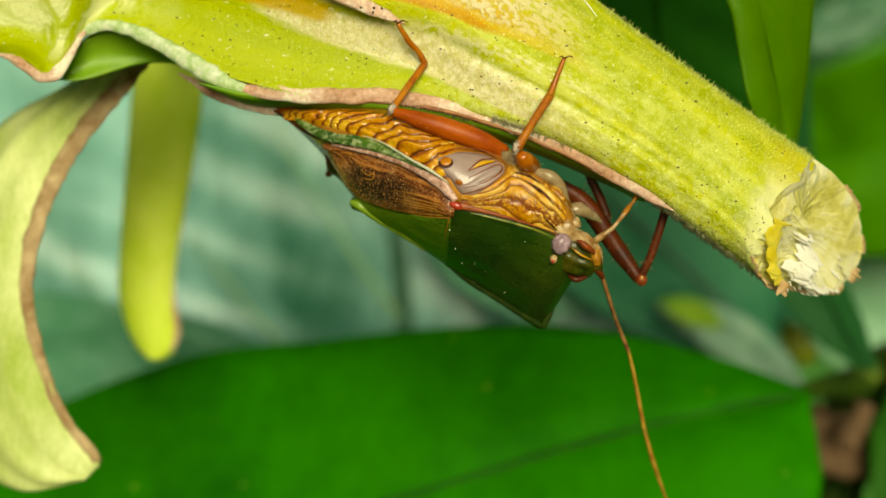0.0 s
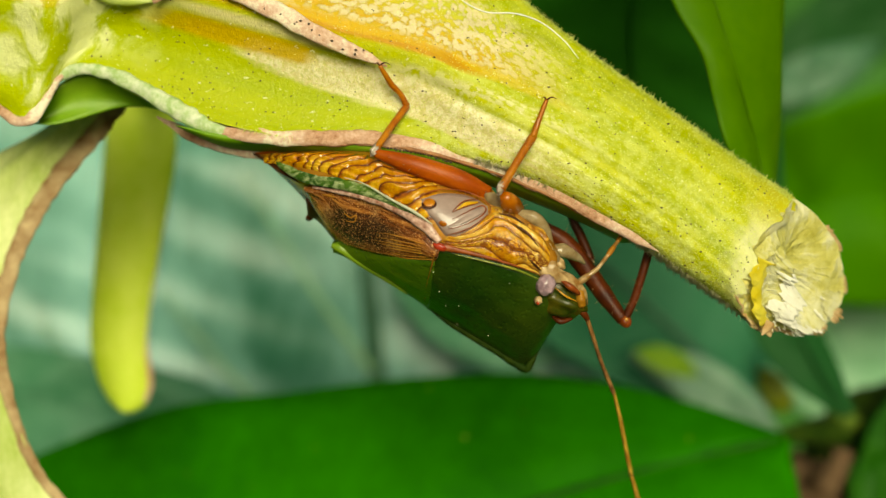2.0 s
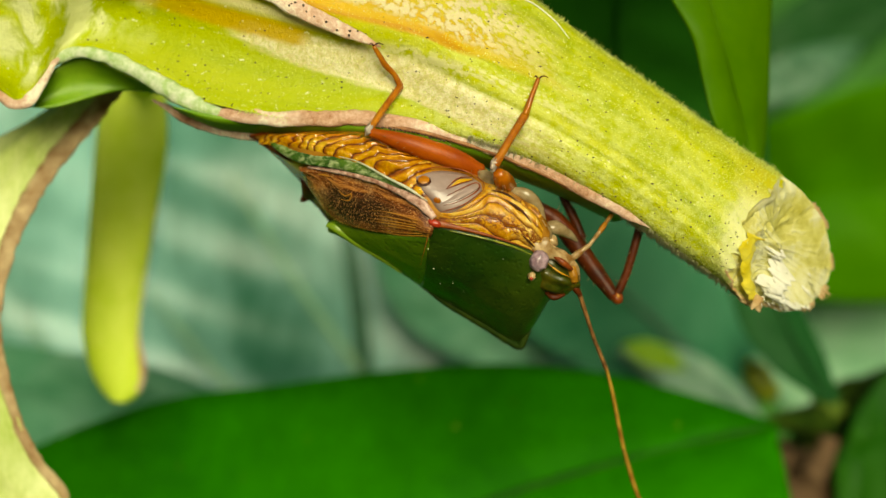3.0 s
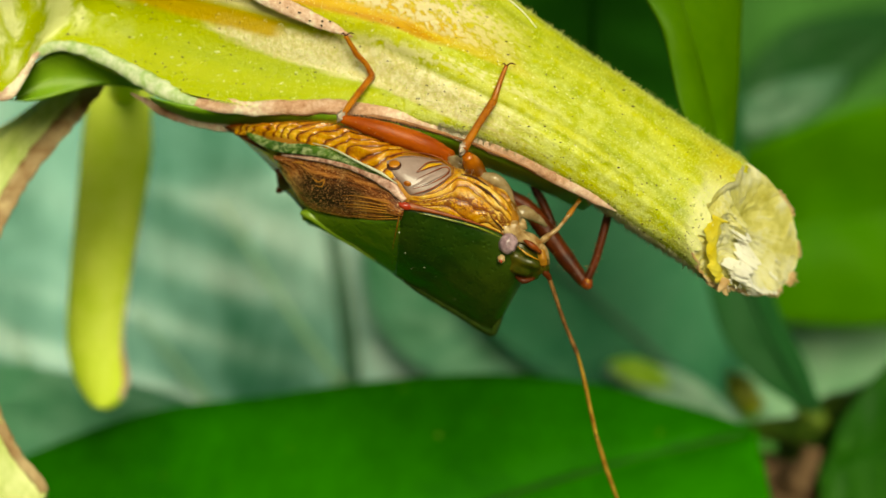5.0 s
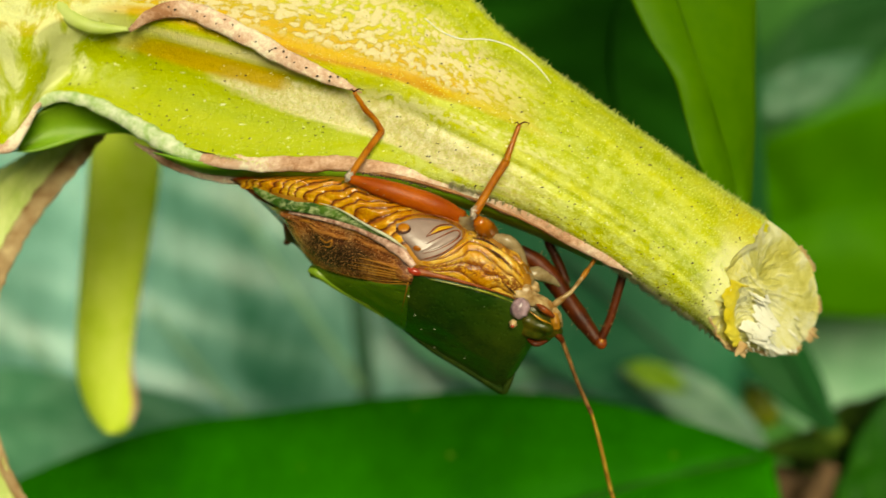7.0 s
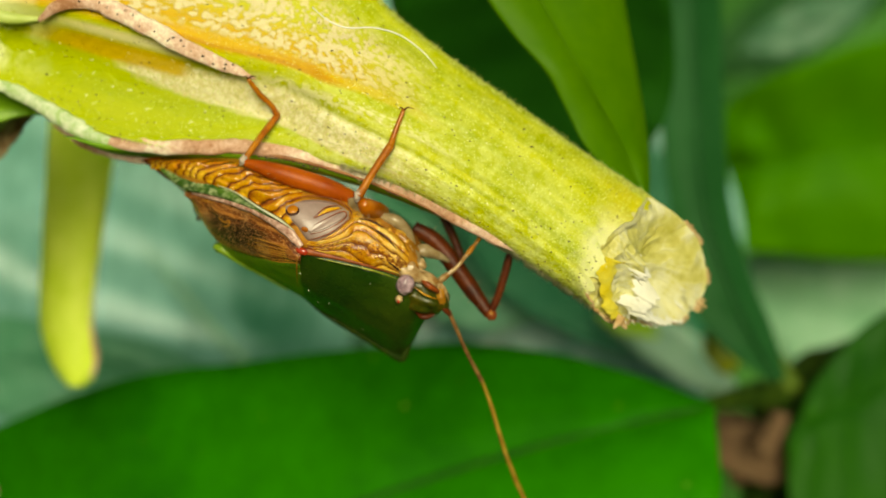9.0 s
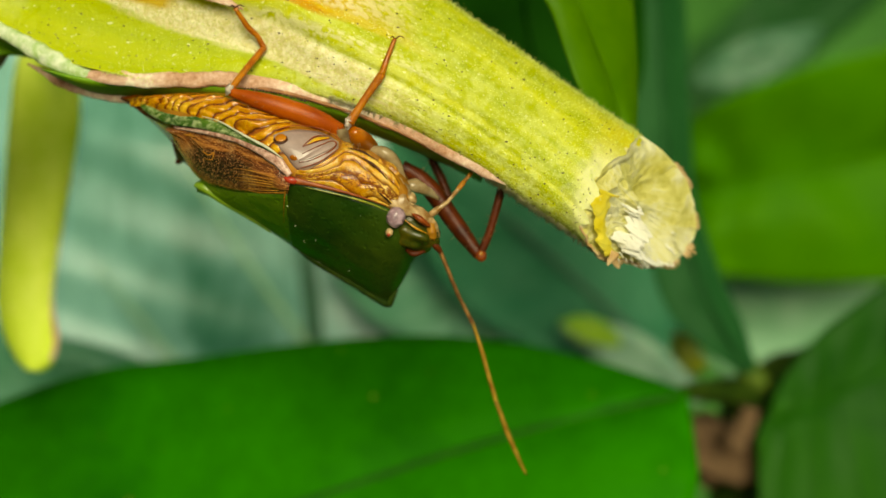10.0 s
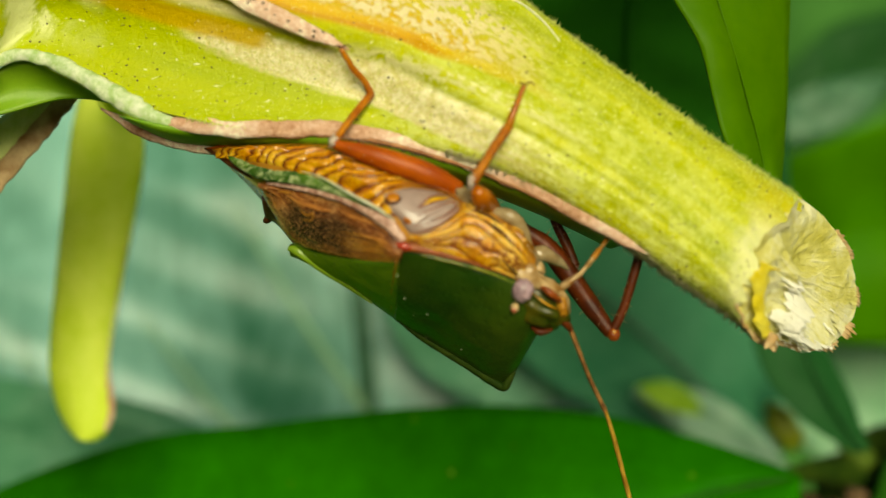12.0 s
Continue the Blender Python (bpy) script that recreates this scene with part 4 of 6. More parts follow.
# upper edge, lower edge, nearest and farthest bulge, and how far the face is hollowed into a trough
STATIONS = [
    ((14.53, 0.80, 2.21), (12.88, 0.80, -3.17), (11.36, -1.90, -0.94), (17.45, 3.60, -2.16), 0.0),
    ((13.08, 0.70, 3.22), (11.15, 0.70, -2.08), (10.60, -2.00, 0.03), (14.35, 3.60, 0.03), 0.0),
    ((11.31, 0.70, 4.46), (9.26, 0.60, -0.93), (9.15, -2.00, 1.23), (11.40, 3.60, 1.64), 0.0),
    ((8.77, 0.70, 6.31), (6.44, 0.30, 0.93), (6.87, -2.00, 2.96), (8.19, 3.60, 3.51), 0.0),
    ((5.74, 0.80, 8.53), (2.78, 0.00, 2.98), (3.76, -1.90, 4.96), (4.71, 3.60, 5.65), 0.05),
    ((2.45, 1.00, 11.12), (-0.97, -0.20, 4.31), (0.27, -1.60, 6.93), (0.97, 3.60, 7.79), 0.35),
    ((0.16, 1.20, 13.46), (-4.46, -0.10, 4.97), (-2.30, -1.10, 8.59), (-2.53, 4.00, 8.93), 0.85),
    ((-2.42, 1.50, 14.70), (-8.85, 0.00, 5.13), (-5.61, -1.00, 9.59), (-7.14, 4.20, 9.50), 1.0),
    ((-7.32, 1.60, 16.01), (-13.38, 0.60, 6.35), (-10.06, -0.80, 10.85), (-11.74, 4.20, 10.31), 1.0),
    ((-13.30, 1.80, 16.33), (-17.76, 1.60, 8.38), (-15.01, -0.30, 11.96), (-16.94, 4.40, 11.43), 1.0),
    ((-16.21, 2.00, 16.40), (-19.50, 1.90, 7.86), (-17.19, -0.10, 11.75), (-19.11, 4.40, 11.43), 0.9),
    ((-18.62, 2.20, 16.46), (-20.83, 1.60, 5.91), (-19.02, -0.20, 10.98), (-20.82, 4.60, 10.93), 0.6),
    ((-22.17, 2.60, 16.58), (-22.92, 2.20, 7.07), (-21.68, 0.20, 11.57), (-23.71, 5.00, 11.28), 0.5),
    ((-31.92, 4.00, 17.01), (-32.10, 3.40, 7.76), (-30.29, 1.20, 11.80), (-33.08, 6.00, 11.76), 0.3),
]
FRONT, BACK = 109, 60


def stalk_rings(n=110):
    cols = spline([[*u, *l, *f, *b, h] for u, l, f, b, h in STATIONS], n)
    rings = []
    for i, c in enumerate(cols):
        u, l, f, b, h = Vector(c[0:3]), Vector(c[3:6]), Vector(c[6:9]), Vector(c[9:12]), c[12]
        mid, ring = (u + l) / 2, []
        out, inn = f - mid, b - mid
        for j in range(FRONT):
            v = j / (FRONT - 1)
            a = math.pi * v
            p = mid + (u - l) / 2 * math.cos(a) + out * math.sin(a)
            w = 0.5 - 0.5 * math.cos(a)
            # trough between the ridge and the lower margin
            if w > 0.5:
                k = (w - 0.5) * 2
                hollow = f.y * (1 - k) + (l.y - 0.25) * k + 0.8 * math.sin(math.pi * k) ** 1.3
                p.y += (hollow - p.y) * h
            # lengthwise ribs
            p.y += math.sin(a) * (0.018 * math.sin(w * 34 + 0.6 * math.sin(i * 0.05)) + 0.010 * math.sin(w * 61 + 1))
            # a crease that carries on from the fold, and a shallow valley along the orange stripe
            s, q = i / (n - 1), v * 0.643
            line = 0.257 + 0.056 * min(1, max(0, (s - 0.35) / 0.11))
            p.y += 0.09 * math.exp(-(((q - 0.367) / 0.011) ** 2)) * min(1, max(0, (s - 0.16) / 0.14)) * min(1, max(0, (0.58 - s) / 0.08))
            p.y += 0.08 * math.exp(-(((q - line) / 0.014) ** 2)) * min(1, max(0, (s - 0.14) / 0.14)) * min(1, max(0, (0.72 - s) / 0.1))
            p.y -= 0.06 * math.exp(-(((q - line - 0.05) / 0.018) ** 2)) * min(1, max(0, (s - 0.12) / 0.1)) * min(1, max(0, (0.6 - s) / 0.1))
            p += Vector((0, -1, 0.3)) * 0.10 * noise.noise(Vector((i * 0.14, v * 7, 0)))
            ring.append(p)
        for j in range(1, BACK):
            a = math.pi * j / BACK
            ring.append(mid + (l - u) / 2 * math.cos(a) + inn * math.sin(a))
        rings.append(ring)
    return rings


RINGS = stalk_rings()
# the cut is broken unevenly along the near side
AXIS = (sum(RINGS[10], Vector()) / len(RINGS[10]) - sum(RINGS[0], Vector()) / len(RINGS[0])).normalized()
for i in range(5):
    for j in range(len(RINGS[0])):
        jag = 0.75 * noise.noise(Vector((j * 0.11, 1.7, 0))) + 0.35 * noise.noise(Vector((j * 0.32, 4.2, 0))) + 0.16 * noise.noise(Vector((j * 0.9, 8.2, 0)))
        RINGS[i][j] = RINGS[i][j] + AXIS * jag * (1 - i / 5) * (1.0 if j < FRONT else 0.4)


def on_stalk(i, v, lift=0.0):
    """A place on the stalk's face, and the way out of it."""
    i0, j0 = int(i), v * (FRONT - 1)
    j = min(int(j0), FRONT - 2)
    a, b = RINGS[i0][j], RINGS[i0][j + 1]
    c = RINGS[min(i0 + 1, len(RINGS) - 1)][j]
    p = a.lerp(b, j0 - j).lerp(c + (b - a) * (j0 - j), i - i0)
    out = (c - a).cross(b - a)
    out = out.normalized() if out.length > 1e-9 else Vector((0, -1, 0))
    if out.y > 0:
        out = -out
    return p + out * lift, out


def build_stalk():
    bm = loft(bmesh.new(), RINGS, True, False)
    # the face's share of the texture runs 0 to 1 from the upper to the lower edge
    part("rind", bm, M_STALK, STALK)

    # torn end: an uneven face of pith that fills the rim
    rim = RINGS[0]
    n = len(rim)
    mid = sum(rim, Vector()) / n
    inward = (sum(RINGS[10], Vector()) / n - mid).normalized()
    up, near = (rim[0] - rim[FRONT - 1]) / 2, rim[FRONT // 2] - mid
    crest_line = spline([(0.45, 0.70), (0.30, 0.42), (0.12, 0.16), (-0.08, -0.02), (-0.26, 0.12), (-0.45, 0.14), (-0.62, -0.15), (-0.72, -0.65), (-0.74, -1.2)], 60)

    def pith_lift(p, x, y):
        """How far the torn face stands out: soft relief, a crest of pith, and hollows on both sides."""
        round_at, out_at = math.atan2(x, y), math.hypot(x, y)
        fibre = abs(noise.noise(Vector((round_at * 3.2, out_at * 1.2, 4)))) * min(1, out_at * 1.3)
        rough = noise.fractal(p * 0.9, 1.0, 2.1, 3) * 0.14 + 0.035 * noise.noise(p * 5) + 0.26 * fibre * min(1, max(0, -0.15 - y) * 3)
        gap = min((x - a) ** 2 + (0.8 * (y - b)) ** 2 for a, b in crest_line)
        crest = 0.8 * math.exp(-gap / 0.03) * (0.8 + 0.6 * noise.noise(p * 1.7) + 0.35 * noise.noise(p * 4.5))
        hollow = 0.8 * math.exp(-(((x - 0.15) / 0.45) ** 2 + ((y + 0.45) / 0.4) ** 2)) + 0.9 * math.exp(-(((x + 0.35) / 0.3) ** 2 + ((y + 0.75) / 0.4) ** 2))
        return rough + crest - hollow

    soft = [sum((rim[(f + d) % n] for d in range(-8, 9)), Vector()) / 17 for f in range(n)]
    rings = []
    for k in np.linspace(1.0, 0.02, 64):
        ring = []
        for f in range(n):
            p0 = rim[f].lerp(soft[f], min(1, (1 - k) * 9))
            p = mid + (p0 - mid) * k
            d = p - mid
            x, y = d.dot(up) / up.length_squared, d.dot(near) / near.length_squared
            ring.append(p - inward * pith_lift(p, x, y) * min(1, (1 - k) * 8))
        rings.append(ring)
    part("pith", loft(bmesh.new(), rings, True, False), M_PITH, STALK, "pale yellow torn pith")

    part("peeled_ridge", tube([rim[j] - inward * 0.02 for j in (3, 12, 20, 28, 36, 42)], [0.04, 0.12, 0.15, 0.13, 0.10, 0.03], 40, 8, 0.6, None, 0.5), M_PITH, STALK, "pale ridge along the torn rind")
    rnd = random.Random(4)
    n = len(rim)

    def torn(k, a0, a1, r0, r1, depth, lumps, material, label=""):
        """A ragged ribbon of tissue round part of the cut, its free edge torn into teeth."""
        rows = []
        steps = 40
        for i in range(steps):
            f = a0 + (a1 - a0) * i / (steps - 1)
            p0 = rim[int(f) % n].lerp(rim[(int(f) + 1) % n], f - int(f))
            ends = math.sin(math.pi * i / (steps - 1)) ** 0.5
            tooth = 0.35 + 0.9 * noise.noise(Vector((i * 0.19, k * 7.1, 0))) + lumps * noise.noise(Vector((i * 0.37, k * 3.3, 5)))
            base = mid + (p0 - mid) * r0 + inward * 0.25
            tip = mid + (p0 - mid) * (r1 + 0.05 * noise.noise(Vector((i * 0.4, k, 2)))) - inward * depth * ends * max(0.1, tooth)
            half = base.lerp(tip, 0.55) + (p0 - mid).normalized() * 0.08 * noise.noise(Vector((i * 0.3, k, 9)))
            inner = (mid - p0).normalized() * 0.07
            rows.append([base, half, tip, tip + inner, half + inner * 2.4, base + inner * 3])
        part("torn_flake", loft(bmesh.new(), rows), material, STALK, label)

    def face(x, y, lift):
        return mid + up * x + near * y - inward * lift

    def patch(name, line, half, height, seed, material, label="", n1=60, n2=18):
        """A ragged strip of torn tissue standing on the cut face, along a line on it."""
        rows = []
        pts = spline(line, n1)
        for i, (x, y) in enumerate(pts):
            row = []
            f = math.sin(math.pi * i / (n1 - 1)) ** 0.6
            for w in np.linspace(-1, 1, n2):
                edge = 0.65 + 0.6 * noise.noise(Vector((i * 0.06, seed, 3))) + 0.25 * noise.noise(Vector((i * 0.16, seed, w)))
                fx, fy = x + 0.02 * noise.noise(Vector((i * 0.06, seed, w))), y + w * half * max(0.2, edge)
                q = face(fx, fy, 0)
                ridged = 0.6 + 0.9 * noise.noise(q * 1.6 + Vector((seed, 0, 0))) + 0.35 * noise.noise(q * 4) + 0.12 * noise.noise(q * 9)
                row.append(q - inward * (pith_lift(q, fx, fy) + 0.06 + (1 - w * w) * (0.20 + height * max(0.0, ridged)) * f))
            rows.append(row)
        part(name, loft(bmesh.new(), rows, False), material, STALK, label)

    patch("torn_crest", [(0.16, 0.26), (0.06, 0.08), (-0.08, -0.02), (-0.26, 0.12), (-0.45, 0.14), (-0.62, -0.15), (-0.72, -0.62), (-0.74, -1.1)], 0.32, 0.42, 1.0, M_FIBRE, "white torn crest of pith", 140, 24)
    patch("torn_cortex", [(0.34, 0.86), (0.10, 0.86), (-0.2, 0.78), (-0.5, 0.60), (-0.74, 0.30)], 0.24, 0.03, 3.0, M_CORTEX, "yellow torn cortex", 90, 20)
    # frayed white fibre ends along the crest and at the low side
    bm = bmesh.new()
    for k in range(360):
        x, y = crest_line[rnd.randrange(14, 52)] if k % 3 else (rnd.uniform(-0.70, -0.3), rnd.uniform(-0.9, 0.2))
        x, y = x + rnd.gauss(0, 0.07), y + rnd.gauss(0, 0.09)
        base = face(x, y, 0)
        base -= inward * (pith_lift(base, x, y) + rnd.uniform(-0.05, 0.2))
        way = (-inward + Vector((rnd.gauss(0.2, 0.5), rnd.gauss(-0.1, 0.3), rnd.gauss(-0.3, 0.4)))).normalized()
        size = rnd.uniform(0.08, 0.3)
        r = rnd.uniform(0.012, 0.03)
        tube([base, base + way * size * 0.6, base + way * size + Vector((0, 0, rnd.uniform(-0.05, 0.03)))], [r, r * 0.8, 0.005], 4, 4, 0.6, bm)
    tagged(part("frayed_pith", bm, M_FIBRE, STALK, "frayed white pith"), kind="stuff")
    torn(10, 69, 102, 0.99, 1.01, 0.26, 0.7, M_RAG, "browned ragged skin")
    torn(11, 93, 120, 1.0, 1.05, 0.42, 1.1, M_RAG)
    torn(12, 120, 127, 0.98, 1.04, 0.14, 1.6, M_RAG)
    torn(13, 129, 134, 0.97, 1.09, 0.34, 1.6, M_RAG, "brown flap of torn skin")
    torn(15, 139, 144, 0.98, 1.03, 0.10, 1.8, M_RAG)
    torn(16, 151, 158, 0.98, 1.05, 0.16, 1.6, M_RAG)
    for k in range(46):
        x, y = rnd.uniform(-0.62, 0.0), rnd.uniform(-1.6, -1.0)
        base = face(x, y, -0.25)
        way = (-inward + Vector((rnd.uniform(-0.2, 0.2), 0, rnd.uniform(-0.25, 0.1)))).normalized()
        size = rnd.uniform(0.5, 1.1) if k % 4 else rnd.uniform(1.0, 1.5)
        part("torn_fibre", tube([base, base + way * size * 0.6, base + way * size], [rnd.uniform(0.05, 0.1), 0.06, 0.012], 6, 6, 0.5, None, 0.3), rnd.choice((M_FIBRE, M_PITH, M_PITH)), STALK)
    part("torn_spike", tube([(12.75, -0.60, -3.09), (12.58, -0.70, -3.38), (12.38, -0.70, -3.67)], [0.26, 0.18, 0.03], 14, 10, 0.4, None, 0.6), M_RAG, STALK)

    # dried margins
    part("lower_margin", tube([(-11.72, 0.25, 5.36), (-10.10, 0.00, 5.20), (-8.31, -0.20, 5.01), (-6.55, -0.40, 5.04), (-4.55, -0.50, 4.95), (-2.07, -0.60, 4.55), (0.40, -0.70, 3.82), (2.85, -0.90, 2.83), (5.30, -1.00, 1.60), (6.75, -1.10, 0.76), (7.85, -1.10, 0.00)],
         [0.24, 0.34, 0.36, 0.36, 0.34, 0.30, 0.32, 0.34, 0.40, 0.34, 0.03], 90, 14, 0.5, None, 0.3), M_DRY, STALK, "dried brown and cream lower margin")
    part("margin_line", tube([(-5.2, -0.55, 4.78), (-3.6, -0.62, 4.62), (-2.07, -0.72, 4.30), (0.40, -0.82, 3.56), (2.85, -1.00, 2.56), (5.30, -1.08, 1.30), (6.6, -1.12, 0.62)], [0.02, 0.07, 0.09, 0.07, 0.09, 0.08, 0.02], 80, 8, 0.6, None, 0.6), M_BROWNED, STALK, "browned lower edge of the margin")
    ridge = [(-14.37, -0.35, 11.05), (-13.15, -0.75, 11.70), (-11.64, -1.00, 11.79), (-9.90, -1.10, 11.03), (-8.40, -1.20, 10.23), (-7.44, -1.25, 9.68), (-5.95, -1.25, 8.95), (-4.98, -1.20, 8.52), (-3.96, -1.15, 8.04)]
    part("ridge", tube(ridge, [0.10, 0.32, 0.42, 0.42, 0.40, 0.38, 0.32, 0.24, 0.03], 70, 14, 0.4, None, 0.25), M_DRY, STALK, "dried pinkish-brown folded ridge")
    bm = bmesh.new()
    for p in spline(ridge[1:-1], 60)[3:]:
        if rnd.random() < 0.4:
            blob(Vector(p) + Vector((rnd.uniform(-0.1, 0.1), -0.16, rnd.uniform(-0.22, 0.26))), (rnd.uniform(0.03, 0.075), 0.03, rnd.uniform(0.03, 0.06)), (0, 0, 0), bm, 8)
    tagged(part("ridge_specks", bm, M_SPECK, STALK, "dark specks on the folded ridge"), kind="stuff")
    part("ridge_curl", tube([(-14.50, 0.05, 11.18), (-15.85, 0.0, 11.22), (-16.80, 0.0, 11.55), (-17.40, 0.12, 12.05), (-17.66, 0.30, 12.70), (-17.60, 0.50, 13.6)], [0.10, 0.28, 0.34, 0.36, 0.36, 0.2], 40, 12, 0.8, None, 0.15), M_CURL, STALK, "pale green curl where the fold begins")
    part("back_margin", tube([(-14.95, 2.60, 6.33), (-13.19, 2.40, 5.42), (-11.58, 2.20, 4.93), (-10.01, 2.20, 4.67), (-8.48, 2.40, 4.79), (-6.99, 3.00, 5.06)], [0.04, 0.30, 0.36, 0.34, 0.25, 0.05], 40, 10, 0.4, None, 0.3), M_DRY, STALK, "dried pinkish back margin")
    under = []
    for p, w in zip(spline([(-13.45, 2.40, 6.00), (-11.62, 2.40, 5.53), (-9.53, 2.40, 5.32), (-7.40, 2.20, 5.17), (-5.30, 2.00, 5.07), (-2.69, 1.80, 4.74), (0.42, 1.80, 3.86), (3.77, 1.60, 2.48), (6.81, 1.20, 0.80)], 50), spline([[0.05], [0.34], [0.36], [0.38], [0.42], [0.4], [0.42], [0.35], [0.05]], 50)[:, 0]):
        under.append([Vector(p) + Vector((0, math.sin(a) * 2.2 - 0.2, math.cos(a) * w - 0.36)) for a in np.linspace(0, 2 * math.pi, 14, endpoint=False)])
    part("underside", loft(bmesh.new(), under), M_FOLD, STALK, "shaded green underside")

    bm = bmesh.new()
    for p in spline([(-3.90, -0.95, 4.52), (-3.04, -1.00, 4.37), (-2.05, -1.05, 4.14), (-1.20, -1.10, 3.87)], 22):
        blob(Vector(p) + Vector((rnd.uniform(-0.05, 0.05), 0, rnd.uniform(-0.03, 0.03))), (rnd.uniform(0.03, 0.07), 0.03, rnd.uniform(0.03, 0.06)), (0, rnd.uniform(-30, 30), 0), bm, 8)
    tagged(part("black_dots", bm, M_SPECK, STALK, "row of black dots under the margin"), kind="stuff")

    # curled lobe at the wide end
    part("curled_rim", tube([(-11.02, 0.20, 5.25), (-12.42, 0.30, 5.81), (-13.73, 0.50, 6.52), (-15.08, 0.80, 7.32), (-16.44, 1.10, 8.02), (-17.66, 1.30, 8.33), (-18.63, 1.50, 8.26), (-19.25, 1.50, 7.85)],
         [0.24, 0.42, 0.44, 0.38, 0.32, 0.28, 0.26, 0.12], 70, 14, 0.6, None, 0.3), M_PALE_RIM, STALK, "pale green curled rim")
    part("curled_tip", tube([(-18.92, 1.30, 8.08), (-19.47, 1.40, 7.53), (-19.85, 1.20, 6.68), (-20.33, 1.10, 6.00), (-21.02, 1.30, 5.98), (-21.81, 1.60, 6.47), (-22.96, 2.00, 7.10), (-24.45, 2.40, 7.36)],
         [0.08, 0.24, 0.28, 0.26, 0.24, 0.22, 0.2, 0.2], 60, 12, 0.5, None, 0.4), M_DRY, STALK, "browned tip of the curled rim")
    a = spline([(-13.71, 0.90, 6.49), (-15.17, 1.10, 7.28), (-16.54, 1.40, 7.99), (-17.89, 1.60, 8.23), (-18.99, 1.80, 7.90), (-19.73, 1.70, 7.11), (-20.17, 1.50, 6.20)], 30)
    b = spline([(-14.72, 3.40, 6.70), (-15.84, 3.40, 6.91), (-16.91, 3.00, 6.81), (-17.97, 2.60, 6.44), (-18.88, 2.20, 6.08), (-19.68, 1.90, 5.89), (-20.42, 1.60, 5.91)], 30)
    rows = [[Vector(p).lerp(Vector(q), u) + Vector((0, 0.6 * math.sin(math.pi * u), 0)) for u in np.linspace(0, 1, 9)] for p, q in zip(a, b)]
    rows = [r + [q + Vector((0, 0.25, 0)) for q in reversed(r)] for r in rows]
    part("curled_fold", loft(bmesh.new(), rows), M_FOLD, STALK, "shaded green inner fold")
    # dark specks, pale grains and fine down
    bm = bmesh.new()
    for k in range(760):
        i = rnd.uniform(2, 78)
        p, out = on_stalk(i, rnd.uniform(0.52, 0.85) if k % 3 == 0 and i > 25 else rnd.uniform(0.10, 0.95), 0.0)
        r = rnd.choice((0.014, 0.018, 0.022, 0.028, 0.034, 0.046))
        wide = r * rnd.uniform(1, 1.8)
        e = [bm.verts.new(p + Vector(d)) for d in ((wide, 0, 0), (0, 0, r), (-wide, 0, 0), (0, 0, -r), (0, -r, 0), (0, r, 0))]
        for a, b in ((0, 1), (1, 2), (2, 3), (3, 0)):
            bm.faces.new((e[a], e[b], e[4])), bm.faces.new((e[b], e[a], e[5]))
    tagged(part("specks", bm, M_SPECK, STALK, "tiny dark specks"), kind="stuff")
    bm = bmesh.new()
    for k in range(11000):
        edge = k % 4 == 0
        v = rnd.choice((rnd.uniform(0.0, 0.06), rnd.uniform(0.94, 1.0))) if edge else rnd.uniform(0.03, 0.97)
        i = rnd.uniform(0.5, 62 if edge or rnd.random() < 0.8 else 95)
        p, out = on_stalk(i, v, -0.02)
        if v < 0.07:
            out = (out + Vector((0.45, -0.2, 0.8))).normalized()
        elif v > 0.93:
            out = (out + Vector((-0.4, -0.2, -0.8))).normalized()
        way = (out + Vector((rnd.uniform(-0.7, 0.7), rnd.uniform(-0.2, 0.5), rnd.uniform(-0.7, 0.7)))).normalized()
        size = rnd.choice((0.08, 0.12, 0.16, 0.20, 0.30)) if edge else rnd.uniform(0.05, 0.15)
        side = way.cross(Vector((0, 1, 0.1))).normalized() * 0.019
        q = [bm.verts.new(p + side), bm.verts.new(p - side), bm.verts.new(p + way * size)]
        s2 = way.cross(side).normalized() * 0.016
        w = bm.verts.new(p + s2)
        bm.faces.new(q), bm.faces.new((q[0], w, q[2])), bm.faces.new((q[1], q[2], w))
    tagged(part("down", bm, M_HAIR, STALK, "fine pale hairs"), kind="stuff")
    bm = bmesh.new()
    for k in range(3600):
        p, out = on_stalk(rnd.uniform(0.5, 40), rnd.uniform(0.80, 1.0), -0.02)
        way = (out + Vector((rnd.uniform(-0.9, 0.5), rnd.uniform(-0.5, 0.3), rnd.uniform(-1.3, -0.2)))).normalized()
        size = rnd.choice((0.10, 0.14, 0.18, 0.24, 0.32))
        side = way.cross(Vector((0, 1, 0.1))).normalized() * 0.024
        a, b, c = bm.verts.new(p + side), bm.verts.new(p - side), bm.verts.new(p + way * size)
        d = bm.verts.new(p + way.cross(side).normalized() * 0.02)
        bm.faces.new((a, b, c)), bm.faces.new((a, d, c)), bm.faces.new((b, c, d))
    tagged(part("fuzz", bm, M_FUZZ, STALK, "greyish cream fuzz along the underside"), kind="stuff")


build_stalk()
loose = thing("loose_thread", (1.85, -1.50, 10.22), "thin white loose fibre lying on the stalk", "fibre")
part("thread", tube([(-1.18, -1.90, 11.15), (-0.45, -2.10, 10.53), (0.39, -2.10, 10.19), (1.59, -1.80, 10.20), (2.71, -1.30, 9.92), (3.70, -1.00, 9.22), (4.37, -0.90, 8.43)], [0.025, 0.035, 0.035, 0.02], 60, 6), M_THREAD, loose)


# ---- the insect ----
BUG = thing("shield_bug", (-2.16, 1.50, 1.06), "green shield bug with orange belly clinging under the cut stalk", "insect")
